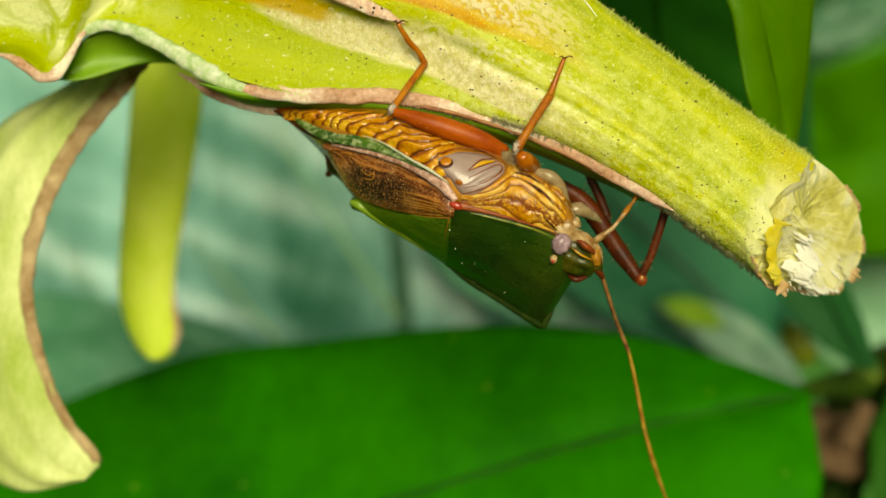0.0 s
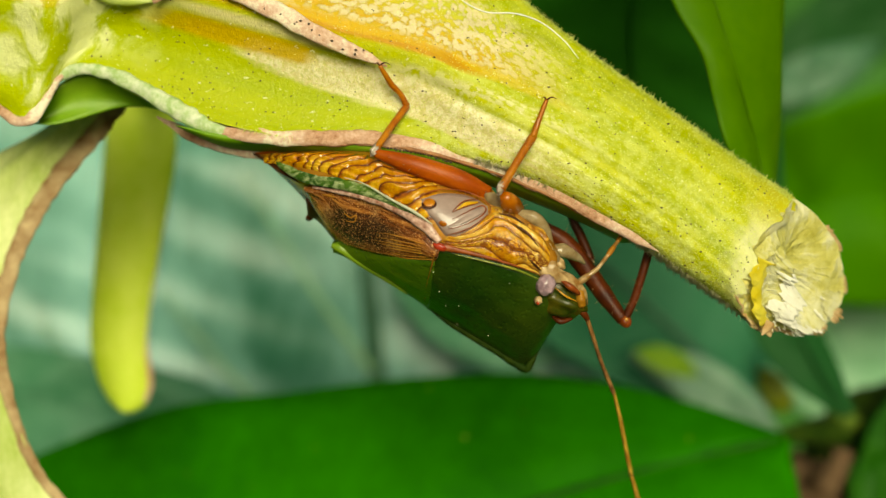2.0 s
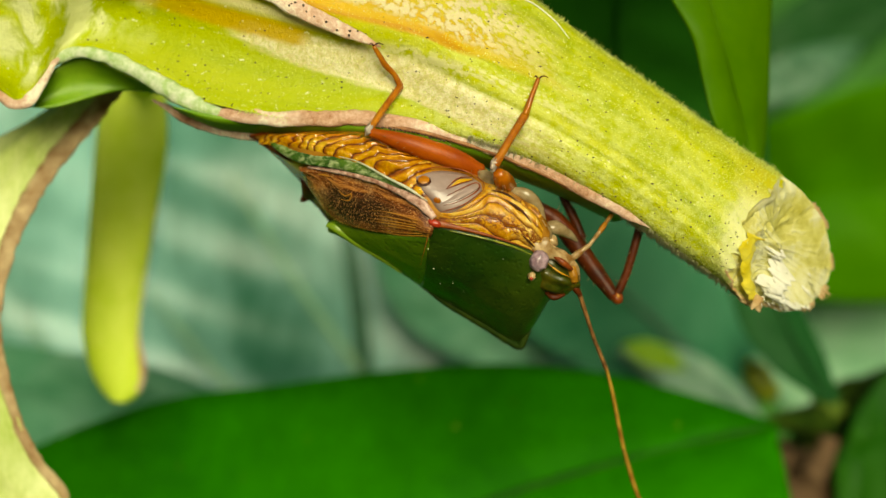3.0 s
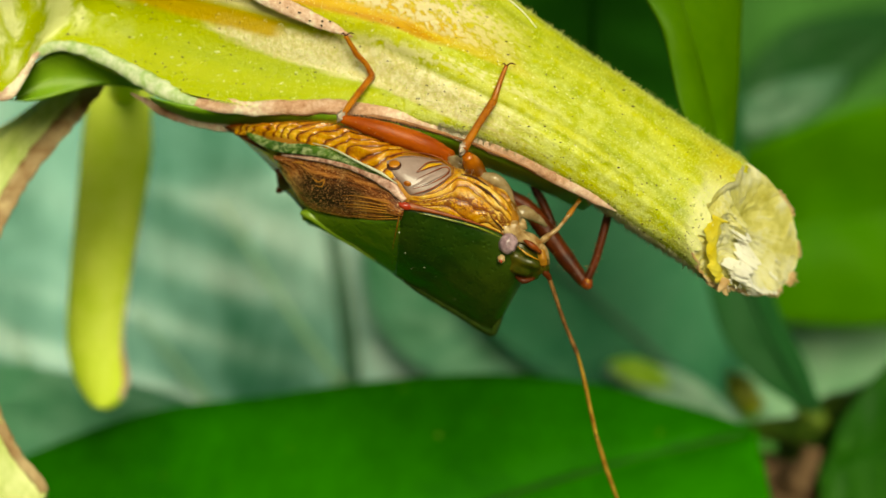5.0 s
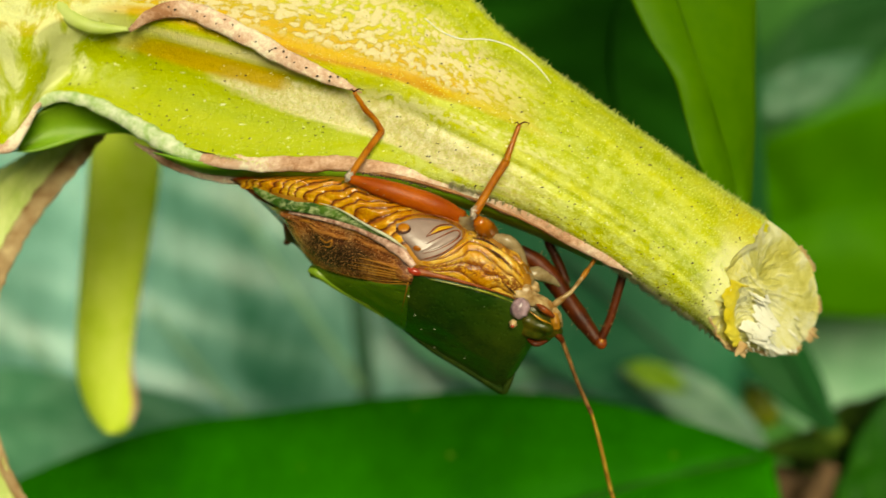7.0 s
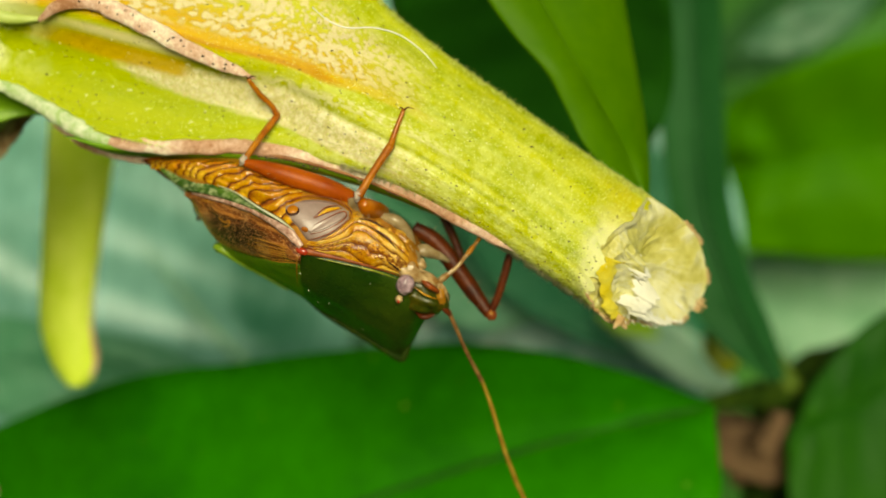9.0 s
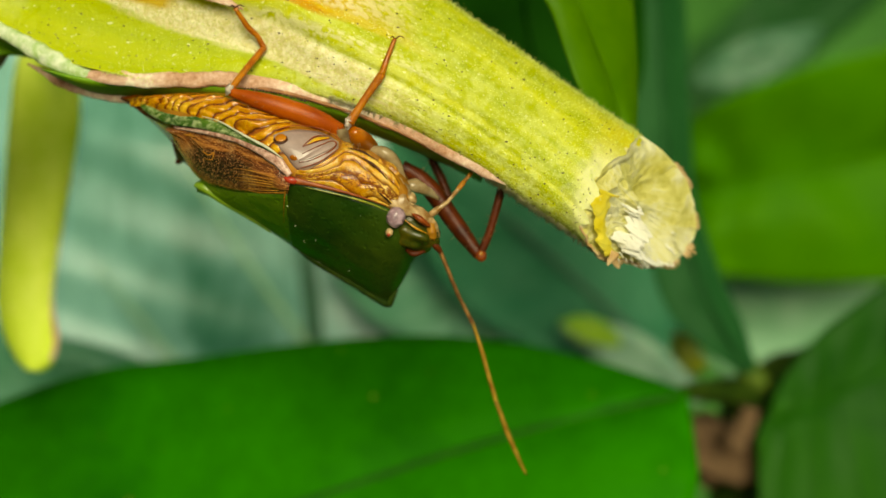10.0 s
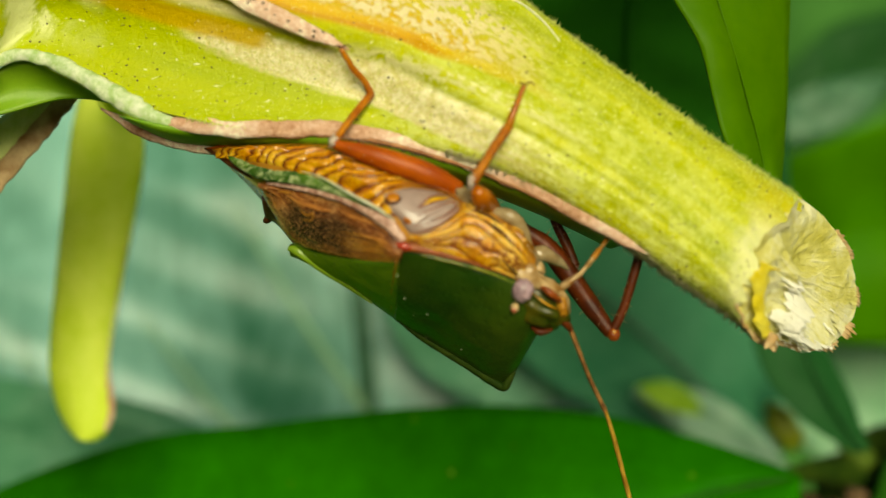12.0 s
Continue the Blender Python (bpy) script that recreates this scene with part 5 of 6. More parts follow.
# along the body from tail to neck: keel of the belly, side margin, back
BODY = [
    ((-10.16, 1.90, 4.49), (-10.14, 1.90, 4.46), (-10.16, 2.00, 4.45)),
    ((-8.85, 1.50, 4.61), (-9.02, 1.00, 4.00), (-9.23, 2.20, 3.68)),
    ((-7.25, 1.10, 4.68), (-7.61, 0.10, 3.13), (-8.09, 2.40, 2.52)),
    ((-5.42, 0.70, 4.64), (-5.47, -1.20, 2.52), (-7.14, 2.60, 1.21)),
    ((-3.62, 0.30, 4.43), (-3.45, -2.10, 1.80), (-5.88, 2.60, 0.16)),
    ((-1.59, -0.10, 3.70), (-1.70, -2.70, 0.31), (-3.52, 2.70, -1.29)),
    ((0.15, -0.30, 2.91), (0.26, -2.50, -0.21), (-0.89, 2.70, -3.26)),
    ((1.64, -0.40, 2.06), (1.58, -2.20, -0.64), (1.60, 2.50, -4.30)),
    ((2.88, -0.40, 1.07), (2.56, -1.70, -1.08), (2.76, 2.00, -3.09)),
    ((3.51, -0.20, 0.23), (3.21, -1.00, -1.44), (3.37, 1.40, -2.54)),
]
MIDPLANE = 2.1


def bent(a, b, bulge, u):
    """A point on the curved line from a to b."""
    m = (a + b) / 2 + bulge
    return a * (1 - u) ** 2 + m * 2 * u * (1 - u) + b * u * u


def body_rings(lo, hi, n, folds=0.0, girth=1.0):
    cols = spline([[*k, *m, *d] for k, m, d in BODY], 200)
    rings = []
    for i in range(n):
        s = lo + (hi - lo) * i / (n - 1)
        c = cols[int(round(s * 199))]
        keel, edge, back = Vector(c[0:3]), Vector(c[3:6]), Vector(c[6:9])
        w = min(1.0, s * 4)
        ring = []
        for j in range(19):
            u = j / 18
            p = bent(edge, keel, Vector((0, -1.9, 0.5)) * w, u)
            p += Vector((0, -0.8, 0.5)) * folds * math.sin(math.pi * u) * math.sin(s * 95 - u * 5)
            ring.append(p)
        far = [Vector((p.x, 2 * MIDPLANE - p.y, p.z)) for p in reversed(ring[:-1])]
        ring = ring + far
        last = ring[-1]
        ring += [last.lerp(back, 0.5), back, back.lerp(ring[0], 0.5)]
        rings.append(ring)
    return rings


SKIN = [p for ring in body_rings(0.02, 1.0, 90) for p in ring[:19]]


def on_belly(at, lift=0.0):
    """The belly's surface at the x and z given."""
    near = sorted(((p.x - at[0]) ** 2 + (p.z - at[2]) ** 2, p.y) for p in SKIN)[:10]
    share = [1 / (d + 0.02) for d, _ in near]
    y = sum(w * q for w, (_, q) in zip(share, near)) / sum(share)
    return Vector((at[0], y - lift * 0.8, at[2] + lift * 0.5))


def lobe(name, pts, radii, material, parent=None, label="", flat=0.5, lift=0.06, n=20, sides=12, bm=None):
    path = [on_belly(p, lift) for p in pts]
    mesh = tube(path, radii, n, sides, flat, bm, 0.3, (0, -0.8, 0.55))
    return mesh if bm else part(name, mesh, material, parent or BUG, label)


def shell(upper, lower, bulge, thick, n=40, m=18, mirror=False, relief=0.0):
    """A curved plate between two edges, with thickness; mirror adds the far half."""
    bm = bmesh.new()
    a, b = spline(upper, n), spline(lower, n)
    for far in (False, True) if mirror else (False,):
        rows = []
        for i in range(n):
            row = []
            for j in range(m):
                u = j / (m - 1)
                p = bent(Vector(a[i]), Vector(b[i]), Vector(bulge), u)
                p += Vector((0, -0.7, -0.7)) * relief * noise.noise(p * 0.9) * math.sin(math.pi * u)
                if far:
                    p.y = 2 * (MIDPLANE + 0.55) - p.y
                row.append(p)
            t = Vector((0, thick if not far else -thick, thick * 0.5))
            rows.append(row + [q + t for q in reversed(row)])
        loft(bm, rows)
    return bm


def build_body():
    part("abdomen", loft(bmesh.new(), body_rings(0.0, 0.66, 90, 0.0)), M_AMBER, BUG, "amber body under the folds")
    part("thorax", loft(bmesh.new(), body_rings(0.60, 1.0, 40, 0.0)), M_AMBER, BUG, "yellow thorax")
    # belly margin: green segments with pale edges
    top = spline([(-9.17, 0.95, 4.13), (-7.58, -0.10, 3.72), (-6.30, -0.95, 3.39), (-4.92, -1.75, 2.85), (-3.67, -2.40, 2.12), (-2.74, -2.80, 1.61), (-2.21, -2.95, 1.20)], 36)
    low = spline([(-9.01, 0.92, 3.82), (-8.33, 0.37, 3.35), (-7.52, -0.20, 2.99), (-6.17, -1.05, 2.72), (-4.88, -1.70, 2.35), (-3.73, -2.20, 1.89), (-2.31, -2.80, 1.14)], 36)
    for k in range(7):
        a, b = top[k * 5 : k * 5 + 6], low[k * 5 : k * 5 + 6]
        part("margin_segment", shell([Vector(p) + Vector((0.02, 0, 0)) for p in a], [Vector(p) + Vector((0.02, 0, 0)) for p in b], (0, -0.14 - 0.03 * (k % 2), 0.0), 0.2, 12, 10, False, 0.05), M_STREAKED, BUG)
    part("margin_line", tube([(-5.81, -1.40, 3.21), (-4.90, -2.00, 2.89), (-3.65, -2.65, 2.16), (-2.73, -3.00, 1.65), (-1.97, -3.15, 1.13)], [0.012, 0.03, 0.05, 0.06, 0.02], 36, 8, 0.4, None, 0.25), M_WHITE_EDGE, BUG, "white line along the margin")
    part("tail_tip", tube([(-10.32, 1.90, 4.54), (-9.66, 1.70, 4.24), (-8.82, 1.30, 3.69), (-7.99, 0.90, 3.13)], [0.03, 0.14, 0.16, 0.05], 16, 10), M_LINE, BUG, "dark tail tip")

    wing = part("forewing", shell([(-7.79, 0.30, 2.89), (-6.53, -0.50, 2.80), (-5.47, -1.15, 2.52), (-3.44, -2.20, 1.80), (-2.22, -2.80, 1.07), (-1.69, -2.95, 0.31)],
                                  [(-7.82, 0.80, 2.77), (-7.20, 0.70, 1.70), (-6.28, 0.50, 0.51), (-4.80, -0.50, -0.02), (-3.24, -1.60, -0.31), (-1.85, -2.60, -0.40)], (0.1, -0.7, -0.1), 0.2, 40, 16, False, 0.25), M_WING, BUG, "brown veined forewing")
    part("wing_rim", tube([(-7.33, -0.10, 2.87), (-5.98, -1.00, 2.63), (-4.43, -1.90, 2.19), (-3.18, -2.50, 1.64), (-2.21, -3.00, 1.01), (-1.69, -3.10, 0.40)], [0.06, 0.13, 0.17, 0.20, 0.23, 0.14], 60, 10, 0.4, None, 0.3), M_PINK, wing, "pinkish-brown wing edge")
    rnd = random.Random(8)
    part("wing_rim", tube([(-7.53, 0.20, 2.69), (-6.00, -0.80, 2.34), (-4.45, -1.60, 1.87), (-3.20, -2.20, 1.32), (-2.22, -2.80, 0.69), (-1.79, -3.00, 0.17)], [0.03, 0.06, 0.07, 0.08, 0.08, 0.05], 40, 8, 0.5, None, 0.35), M_AMBER, wing, "amber line inside the wing edge")
    for k in range(7):
        q = k / 6
        s = Vector((-2.05, -2.95, 0.21)).lerp(Vector((-1.96, -2.75, -0.35)), q)
        e = Vector((-5.25, -0.95, 0.96)).lerp(Vector((-4.37, -0.85, -0.07)), q + rnd.uniform(-0.05, 0.05))
        mid = s.lerp(e, 0.5) + Vector((0, -0.34, 0.18 * (0.5 - q) + rnd.uniform(-0.03, 0.03)))
        part("wing_vein", tube([s, mid, s.lerp(e, rnd.uniform(0.75, 1.0))], [0.024, 0.018, 0.005], 18, 6, 1.0, None, 0.6), M_AMBER, wing)
    part("wing_mark", tube([(-5.86, -1.00, 1.69), (-5.57, -1.15, 1.49), (-5.30, -1.35, 1.58), (-5.42, -1.15, 1.30), (-5.78, -1.00, 1.35)], [0.02, 0.035, 0.03, 0.025, 0.01], 20, 6), M_AMBER, wing, "pale scratch mark")
    part("wing_membrane", shell([(-7.84, 1.60, 2.48), (-6.86, 2.00, 1.46), (-5.84, 2.20, 0.42), (-4.27, 2.20, -0.36)], [(-7.94, 3.40, 1.68), (-7.46, 3.60, 1.42), (-6.27, 3.20, 0.14), (-4.32, 2.80, -1.03)], (0, -0.1, -0.3), 0.12, 20, 8), M_LINE, BUG, "dark wing membrane")

    part("scutellum", shell([(-6.57, 0.95, 0.36), (-6.03, 0.45, 0.41), (-4.54, -0.65, 0.00), (-3.24, -1.65, -0.31), (-1.90, -2.60, -0.40)],
                            [(-6.65, 2.00, 0.18), (-5.84, 2.20, -0.28), (-4.55, 2.40, -1.07), (-3.38, 2.50, -1.86), (-2.20, 2.55, -2.67)], (0.1, -0.6, -0.6), 0.25, 34, 16, True, 0.1), M_SCUTELLUM, BUG, "green pointed scutellum")
    part("pronotum", shell([(-2.00, -2.35, -0.36), (-1.65, -2.90, 0.12), (0.38, -2.70, -0.35), (2.30, -2.20, -0.95), (2.86, -1.60, -1.28)],
                           [(-2.36, 2.55, -2.60), (-1.15, 2.60, -3.44), (0.42, 2.65, -4.39), (2.16, 2.70, -5.39), (3.69, 1.20, -3.09)], (0.25, -1.5, -0.5), 0.3, 44, 22, True, 0.18), M_SHIELD, BUG, "dark green pitted pronotum with an angular shoulder")
    part("pronotum_rim", tube([(-2.20, 2.30, -2.62), (-1.15, 2.30, -3.36), (0.42, 2.35, -4.31), (1.60, 2.35, -5.03), (2.24, 2.30, -5.40), (2.46, 2.20, -5.16), (2.80, 2.00, -4.55)], [0.05, 0.14, 0.17, 0.18, 0.20, 0.18, 0.05], 60, 10, 1.3, None, 0.1), M_SHIELD_RIM, BUG, "dark lower rim and shoulder of the shield")
    part("scutellum_edge", tube([(-6.57, 0.80, 0.31), (-6.05, 0.70, 0.08), (-5.20, 1.00, -0.53), (-4.21, 1.40, -1.20), (-3.21, 1.80, -1.94)], [0.12, 0.2, 0.18, 0.12, 0.04], 30, 10, 0.6), M_SCUT_EDGE, BUG, "light green scutellum edge")
    part("suture", tube([(-1.88, -3.00, -0.07), (-2.05, -2.30, -0.69), (-2.27, -0.70, -1.45), (-2.40, 1.20, -2.27)], [0.05, 0.035, 0.02, 0.01], 20, 6), M_AMBER, BUG, "tan suture behind the pronotum")
    part("wing_hinge", blob((-1.67, -3.00, 0.19), (0.30, 0.15, 0.16), (0, 18, 0), None, 18, 0.25), M_RED, BUG, "red wing hinge")
    part("pronotum_edge", tube([(-1.64, -3.00, 0.21), (-0.56, -2.95, -0.02), (0.85, -2.75, -0.40), (2.29, -2.30, -0.88), (2.90, -1.70, -1.23)], [0.16, 0.10, 0.05, 0.02, 0.01], 30, 10, 0.4, None, 0.3), M_REDBROWN, BUG, "reddish pronotum edge")
    part("pronotum_line", tube([(-1.04, -2.90, -0.12), (0.38, -2.80, -0.45), (1.57, -2.50, -0.78), (2.80, -1.85, -1.27)], [0.02, 0.04, 0.05, 0.03], 30, 8), M_GREENRIM, BUG, "thin yellow-green line on the pronotum")

    # pale specks on the shield stand in for glints of light
    bm = bmesh.new()
    shield = [v for v in bpy.data.objects["pronotum"].data.vertices if v.normal.y < -0.3]
    home = ORIGIN[BUG]
    for k in range(16):
        v = rnd.choice(shield)
        r = rnd.choice((0.012, 0.016, 0.02, 0.034))
        blob(v.co / MM + home + v.normal * 0.02 + Vector((rnd.uniform(-0.1, 0.1), 0, 0)), (r * rnd.uniform(1, 1.7), r, r), (0, rnd.uniform(0, 90), 0), bm, 8)
    tagged(part("bright_specks", bm, M_WHITE_EDGE, BUG, "pale specks standing in for glints on the shield"), kind="stuff")

    # plates of the thorax
    hi = spline([(-2.45, -1.00, 2.18), (-1.93, -1.00, 2.36), (-1.32, -1.00, 2.45), (-0.34, -1.00, 2.31), (0.35, -1.00, 1.89)], 26)
    lo = spline([(-2.40, -1.00, 1.79), (-1.93, -1.00, 1.30), (-1.32, -1.00, 0.59), (-0.39, -1.00, 0.86), (0.37, -1.00, 1.55)], 26)
    rows = []
    for p, q in zip(hi, lo):
        row = [on_belly(Vector(p).lerp(Vector(q), u), 0.08 + 0.10 * math.sin(math.pi * u) ** 0.5) for u in np.linspace(0, 1, 12)]
        rows.append(row + [w + Vector((0, 0.15, -0.05)) for w in reversed(row)])
    part("scent_plate", loft(bmesh.new(), rows), M_GREY, BUG, "lilac-grey scent gland plate")
    lobe("plate_fold", [(-1.35, 0.00, 0.95), (-0.75, 0.00, 1.20), (-0.05, 0.00, 1.62), (0.25, 0.00, 1.80)], [0.05, 0.15, 0.17, 0.1], M_GREY, BUG, "pale scent gland fold", 0.35, 0.17)
    lobe("plate_slit", [(-0.95, 0.00, 1.68), (-0.55, 0.00, 1.92), (-0.05, 0.00, 2.02)], [0.02, 0.11, 0.04], M_GOLD, BUG, "amber slit of the scent gland", 0.4, 0.19)
    for pts in ([(-2.50, 0.00, 2.23), (-1.97, 0.00, 2.45), (-1.30, 0.00, 2.55), (-0.30, 0.00, 2.38), (0.43, 0.00, 1.88), (0.42, 0.00, 1.50)], [(-1.42, 0.00, 0.55), (-0.45, 0.00, 0.86), (0.40, 0.00, 1.48)], [(-1.15, 0.00, 1.55), (-0.60, 0.00, 1.78), (0.05, 0.00, 1.98)], [(-1.15, 0.00, 1.58), (-0.65, 0.00, 2.02), (-0.02, 0.00, 2.12)], [(-1.30, 0.00, 0.84), (-0.70, 0.00, 0.98), (0.02, 0.00, 1.36), (0.28, 0.00, 1.66), (0.10, 0.00, 1.84), (-0.45, 0.00, 1.60), (-1.15, 0.00, 1.24)]):
        lobe("plate_outline", pts, [0.012, 0.028, 0.028, 0.012], M_REDBROWN, BUG, "", 0.6, 0.22)
    part("spot_ring", blob(on_belly((-2.12, 0.00, 1.95), 0.14), (0.33, 0.06, 0.29), (-34, 0, 0)), M_LINE, BUG, "dark ring round a yellow spot")
    part("spot", blob(on_belly((-2.12, 0.00, 1.98), 0.175), (0.25, 0.06, 0.22), (-34, 0, 0)), M_SHIN, BUG, "orange-yellow breathing spot")
    part("spot", blob(on_belly((-1.55, 0.00, 1.08), 0.17), (0.17, 0.07, 0.13), (30, 20, 0)), M_SHIN, BUG)
    # banded side plate between the scent plate and the pronotum
    high = spline([(-1.35, 0, 0.62), (-0.60, 0, 0.82), (0.30, 0, 1.40), (0.75, 0, 1.72), (1.35, 0, 1.62), (2.00, 0, 1.18), (2.60, 0, 0.72), (3.05, 0, 0.10)], 60)
    low = spline([(-1.62, 0, 0.20), (-0.80, 0, 0.00), (0.20, 0, -0.22), (1.00, 0, -0.46), (1.60, 0, -0.66), (2.10, 0, -0.84), (2.55, 0, -1.04), (2.90, 0, -1.20)], 60)
    skin = [[on_belly(Vector(p).lerp(Vector(q), k / 9), 0.0) for k in range(10)] for p, q in zip(low, high)]
    bm = bmesh.new()
    layer = bm.loops.layers.uv.verify()
    grid, count = [], []
    for i in range(150):
        row, phases = [], []
        for k in range(70):
            a, b = i / 149, k / 69
            fi, fk = a * 58.99, b * 8.99
            i0, k0 = int(fi), int(fk)
            base = skin[i0][k0].lerp(skin[i0 + 1][k0], fi - i0).lerp(skin[i0][k0 + 1].lerp(skin[i0 + 1][k0 + 1], fi - i0), fk - k0)
            turn = 4.4 * b + 0.9 * a + 0.9 * noise.noise(Vector((a * 3.2, b * 1.6, 4))) + 0.3 * noise.noise(Vector((a * 10, b * 4, 9))) + 3
            f = turn - math.floor(turn)
            ridge = (f / 0.6 if f < 0.6 else (1 - f) / 0.4) ** 0.6
            lump = 0.75 + 0.6 * noise.noise(Vector((a * 7, math.floor(turn) * 3.1, 2)))
            high_by = (0.06 + 0.17 * ridge * lump) * min(1, 7 * b + 0.3) * min(1, 8 * (1 - b) + 0.2)
            row.append(bm.verts.new(base + Vector((0, -0.8, 0.5)) * high_by))
            phases.append((turn, b))
        grid.append(row)
        count.append(phases)
    for i in range(149):
        for k in range(69):
            f = bm.faces.new((grid[i][k], grid[i + 1][k], grid[i + 1][k + 1], grid[i][k + 1]))
            for loop, (u, w) in zip(f.loops, ((i, k), (i + 1, k), (i + 1, k + 1), (i, k + 1))):
                loop[layer].uv = count[u][w]
    part("side_plate", bm, M_THORAX, BUG, "amber side plates with red-brown bands")
    for pts, r in (
        ([(0.66, 0.00, 1.80), (1.10, 0.00, 1.62), (1.50, 0.00, 1.34)], [0.12, 0.26, 0.12]),
        ([(-0.65, 0.00, 3.08), (0.15, 0.00, 2.73), (0.78, 0.00, 2.33)], [0.1, 0.26, 0.15]),
        ([(-2.35, 0.00, 2.78), (-1.22, 0.00, 2.98), (0.15, 0.00, 2.65)], [0.05, 0.16, 0.06]),
        ([(2.10, 0.00, 1.08), (2.60, 0.00, 0.83), (2.95, 0.00, 0.43)], [0.1, 0.2, 0.1]),
    ):
        lobe("plate", pts, r, M_YELLOW, BUG, "", 0.4, 0.08)
    for pts in ([(0.78, 0.00, 1.50), (1.35, 0.00, 1.38), (1.90, 0.00, 1.05)], [(1.35, 0.00, 1.10), (1.95, 0.00, 0.72), (2.50, 0.00, 0.10)], [(2.05, 0.00, -0.40), (2.40, 0.00, -0.72), (2.75, 0.00, -1.02)]):
        lobe("suture_line", pts, [0.012, 0.045, 0.05, 0.012], M_LINE, BUG, "", 0.6, 0.24)
    # the belly skin: golden folds that rise from the margin and sweep forward, overlapping like shingles
    tail_up, neck_up, tail_low = Vector((-9.94, 1.80, 4.69)), Vector((-0.58, -1.60, 4.39)), Vector((-9.94, 1.80, 1.06))
    crown = spline([(0.0, 0.06), (0.28, 0.05), (0.54, 0.08), (0.68, 0.24), (0.94, 0.46)], 60)
    brink = spline([(0.06, 0.18), (0.30, 0.29), (0.46, 0.42), (0.62, 0.62), (0.76, 0.86)], 60)
    nx, nz, cx, cz = 260, 64, 44, 14
    coarse = np.zeros((cx, cz, 3))
    for i in range(cx):
        x = 0.02 + 0.85 * i / (cx - 1)
        zu, zl = np.interp(x, crown[:, 0], crown[:, 1]), np.interp(x, brink[:, 0], brink[:, 1])
        for k in range(cz):
            z = zl + (zu - zl) * k / (cz - 1)
            coarse[i, k] = on_belly(tail_up + (neck_up - tail_up) * x + (tail_low - tail_up) * z, 0.03)

    def skin_at(a, b):
        fi, fk = a * (cx - 1), b * (cz - 1)
        i, k = min(int(fi), cx - 2), min(int(fk), cz - 2)
        di, dk = fi - i, fk - k
        return Vector((coarse[i, k] * (1 - di) + coarse[i + 1, k] * di) * (1 - dk) + (coarse[i, k + 1] * (1 - di) + coarse[i + 1, k + 1] * di) * dk)

    def fold_count(a, b):
        """How many folds lie behind a place, and how deep they are there."""
        warp = 0.8 * noise.noise(Vector((a * 9, b * 2.5, 1.3))) + 0.16 * noise.noise(Vector((a * 26, b * 6, 7.7)))
        lean = (0.045 + 0.19 * a) * b**1.5
        return 18.0 * (a - lean - 0.14 * a * a) + warp + 5

    bm = bmesh.new()
    layer = bm.loops.layers.uv.verify()
    grid, count = [], []
    for i in range(nx):
        row, phases = [], []
        for k in range(nz):
            a, b = i / (nx - 1), k / (nz - 1)
            p = fold_count(a, b)
            f = p - math.floor(p)
            ridge = (f / 0.68 if f < 0.68 else (1 - f) / 0.32) ** 0.8
            bead = 0.7 + 0.9 * noise.noise(Vector((math.floor(p) * 3.7, b * (8 - 3 * a), 2)))
            high = (0.10 + 0.20 * a) * ridge * bead * min(1, (1 - a) * 7) * min(1, b * 6 + 0.2) * min(1, (1 - b) * 5 + 0.1)
            row.append(bm.verts.new(skin_at(a, b) + Vector((0, -0.8, 0.5)) * high))
            phases.append((p, b))
        grid.append(row)
        count.append(phases)
    for i in range(nx - 1):
        for k in range(nz - 1):
            face = bm.faces.new((grid[i][k], grid[i + 1][k], grid[i + 1][k + 1], grid[i][k + 1]))
            for loop, (u, w) in zip(face.loops, ((i, k), (i + 1, k), (i + 1, k + 1), (i, k + 1))):
                loop[layer].uv = count[u][w]
    part("belly_folds", bm, M_BELLY, BUG, "golden belly folds with dark brown grooves")
    part("keel", tube([(-10.20, 1.85, 4.54), (-8.83, 1.40, 4.57), (-7.24, 1.00, 4.64), (-5.67, 0.65, 4.61), (-4.12, 0.30, 4.45)], [0.03, 0.15, 0.2, 0.2, 0.1], 30, 10, 0.7, None, 0.15), M_ORANGE, BUG, "orange keel of the belly")


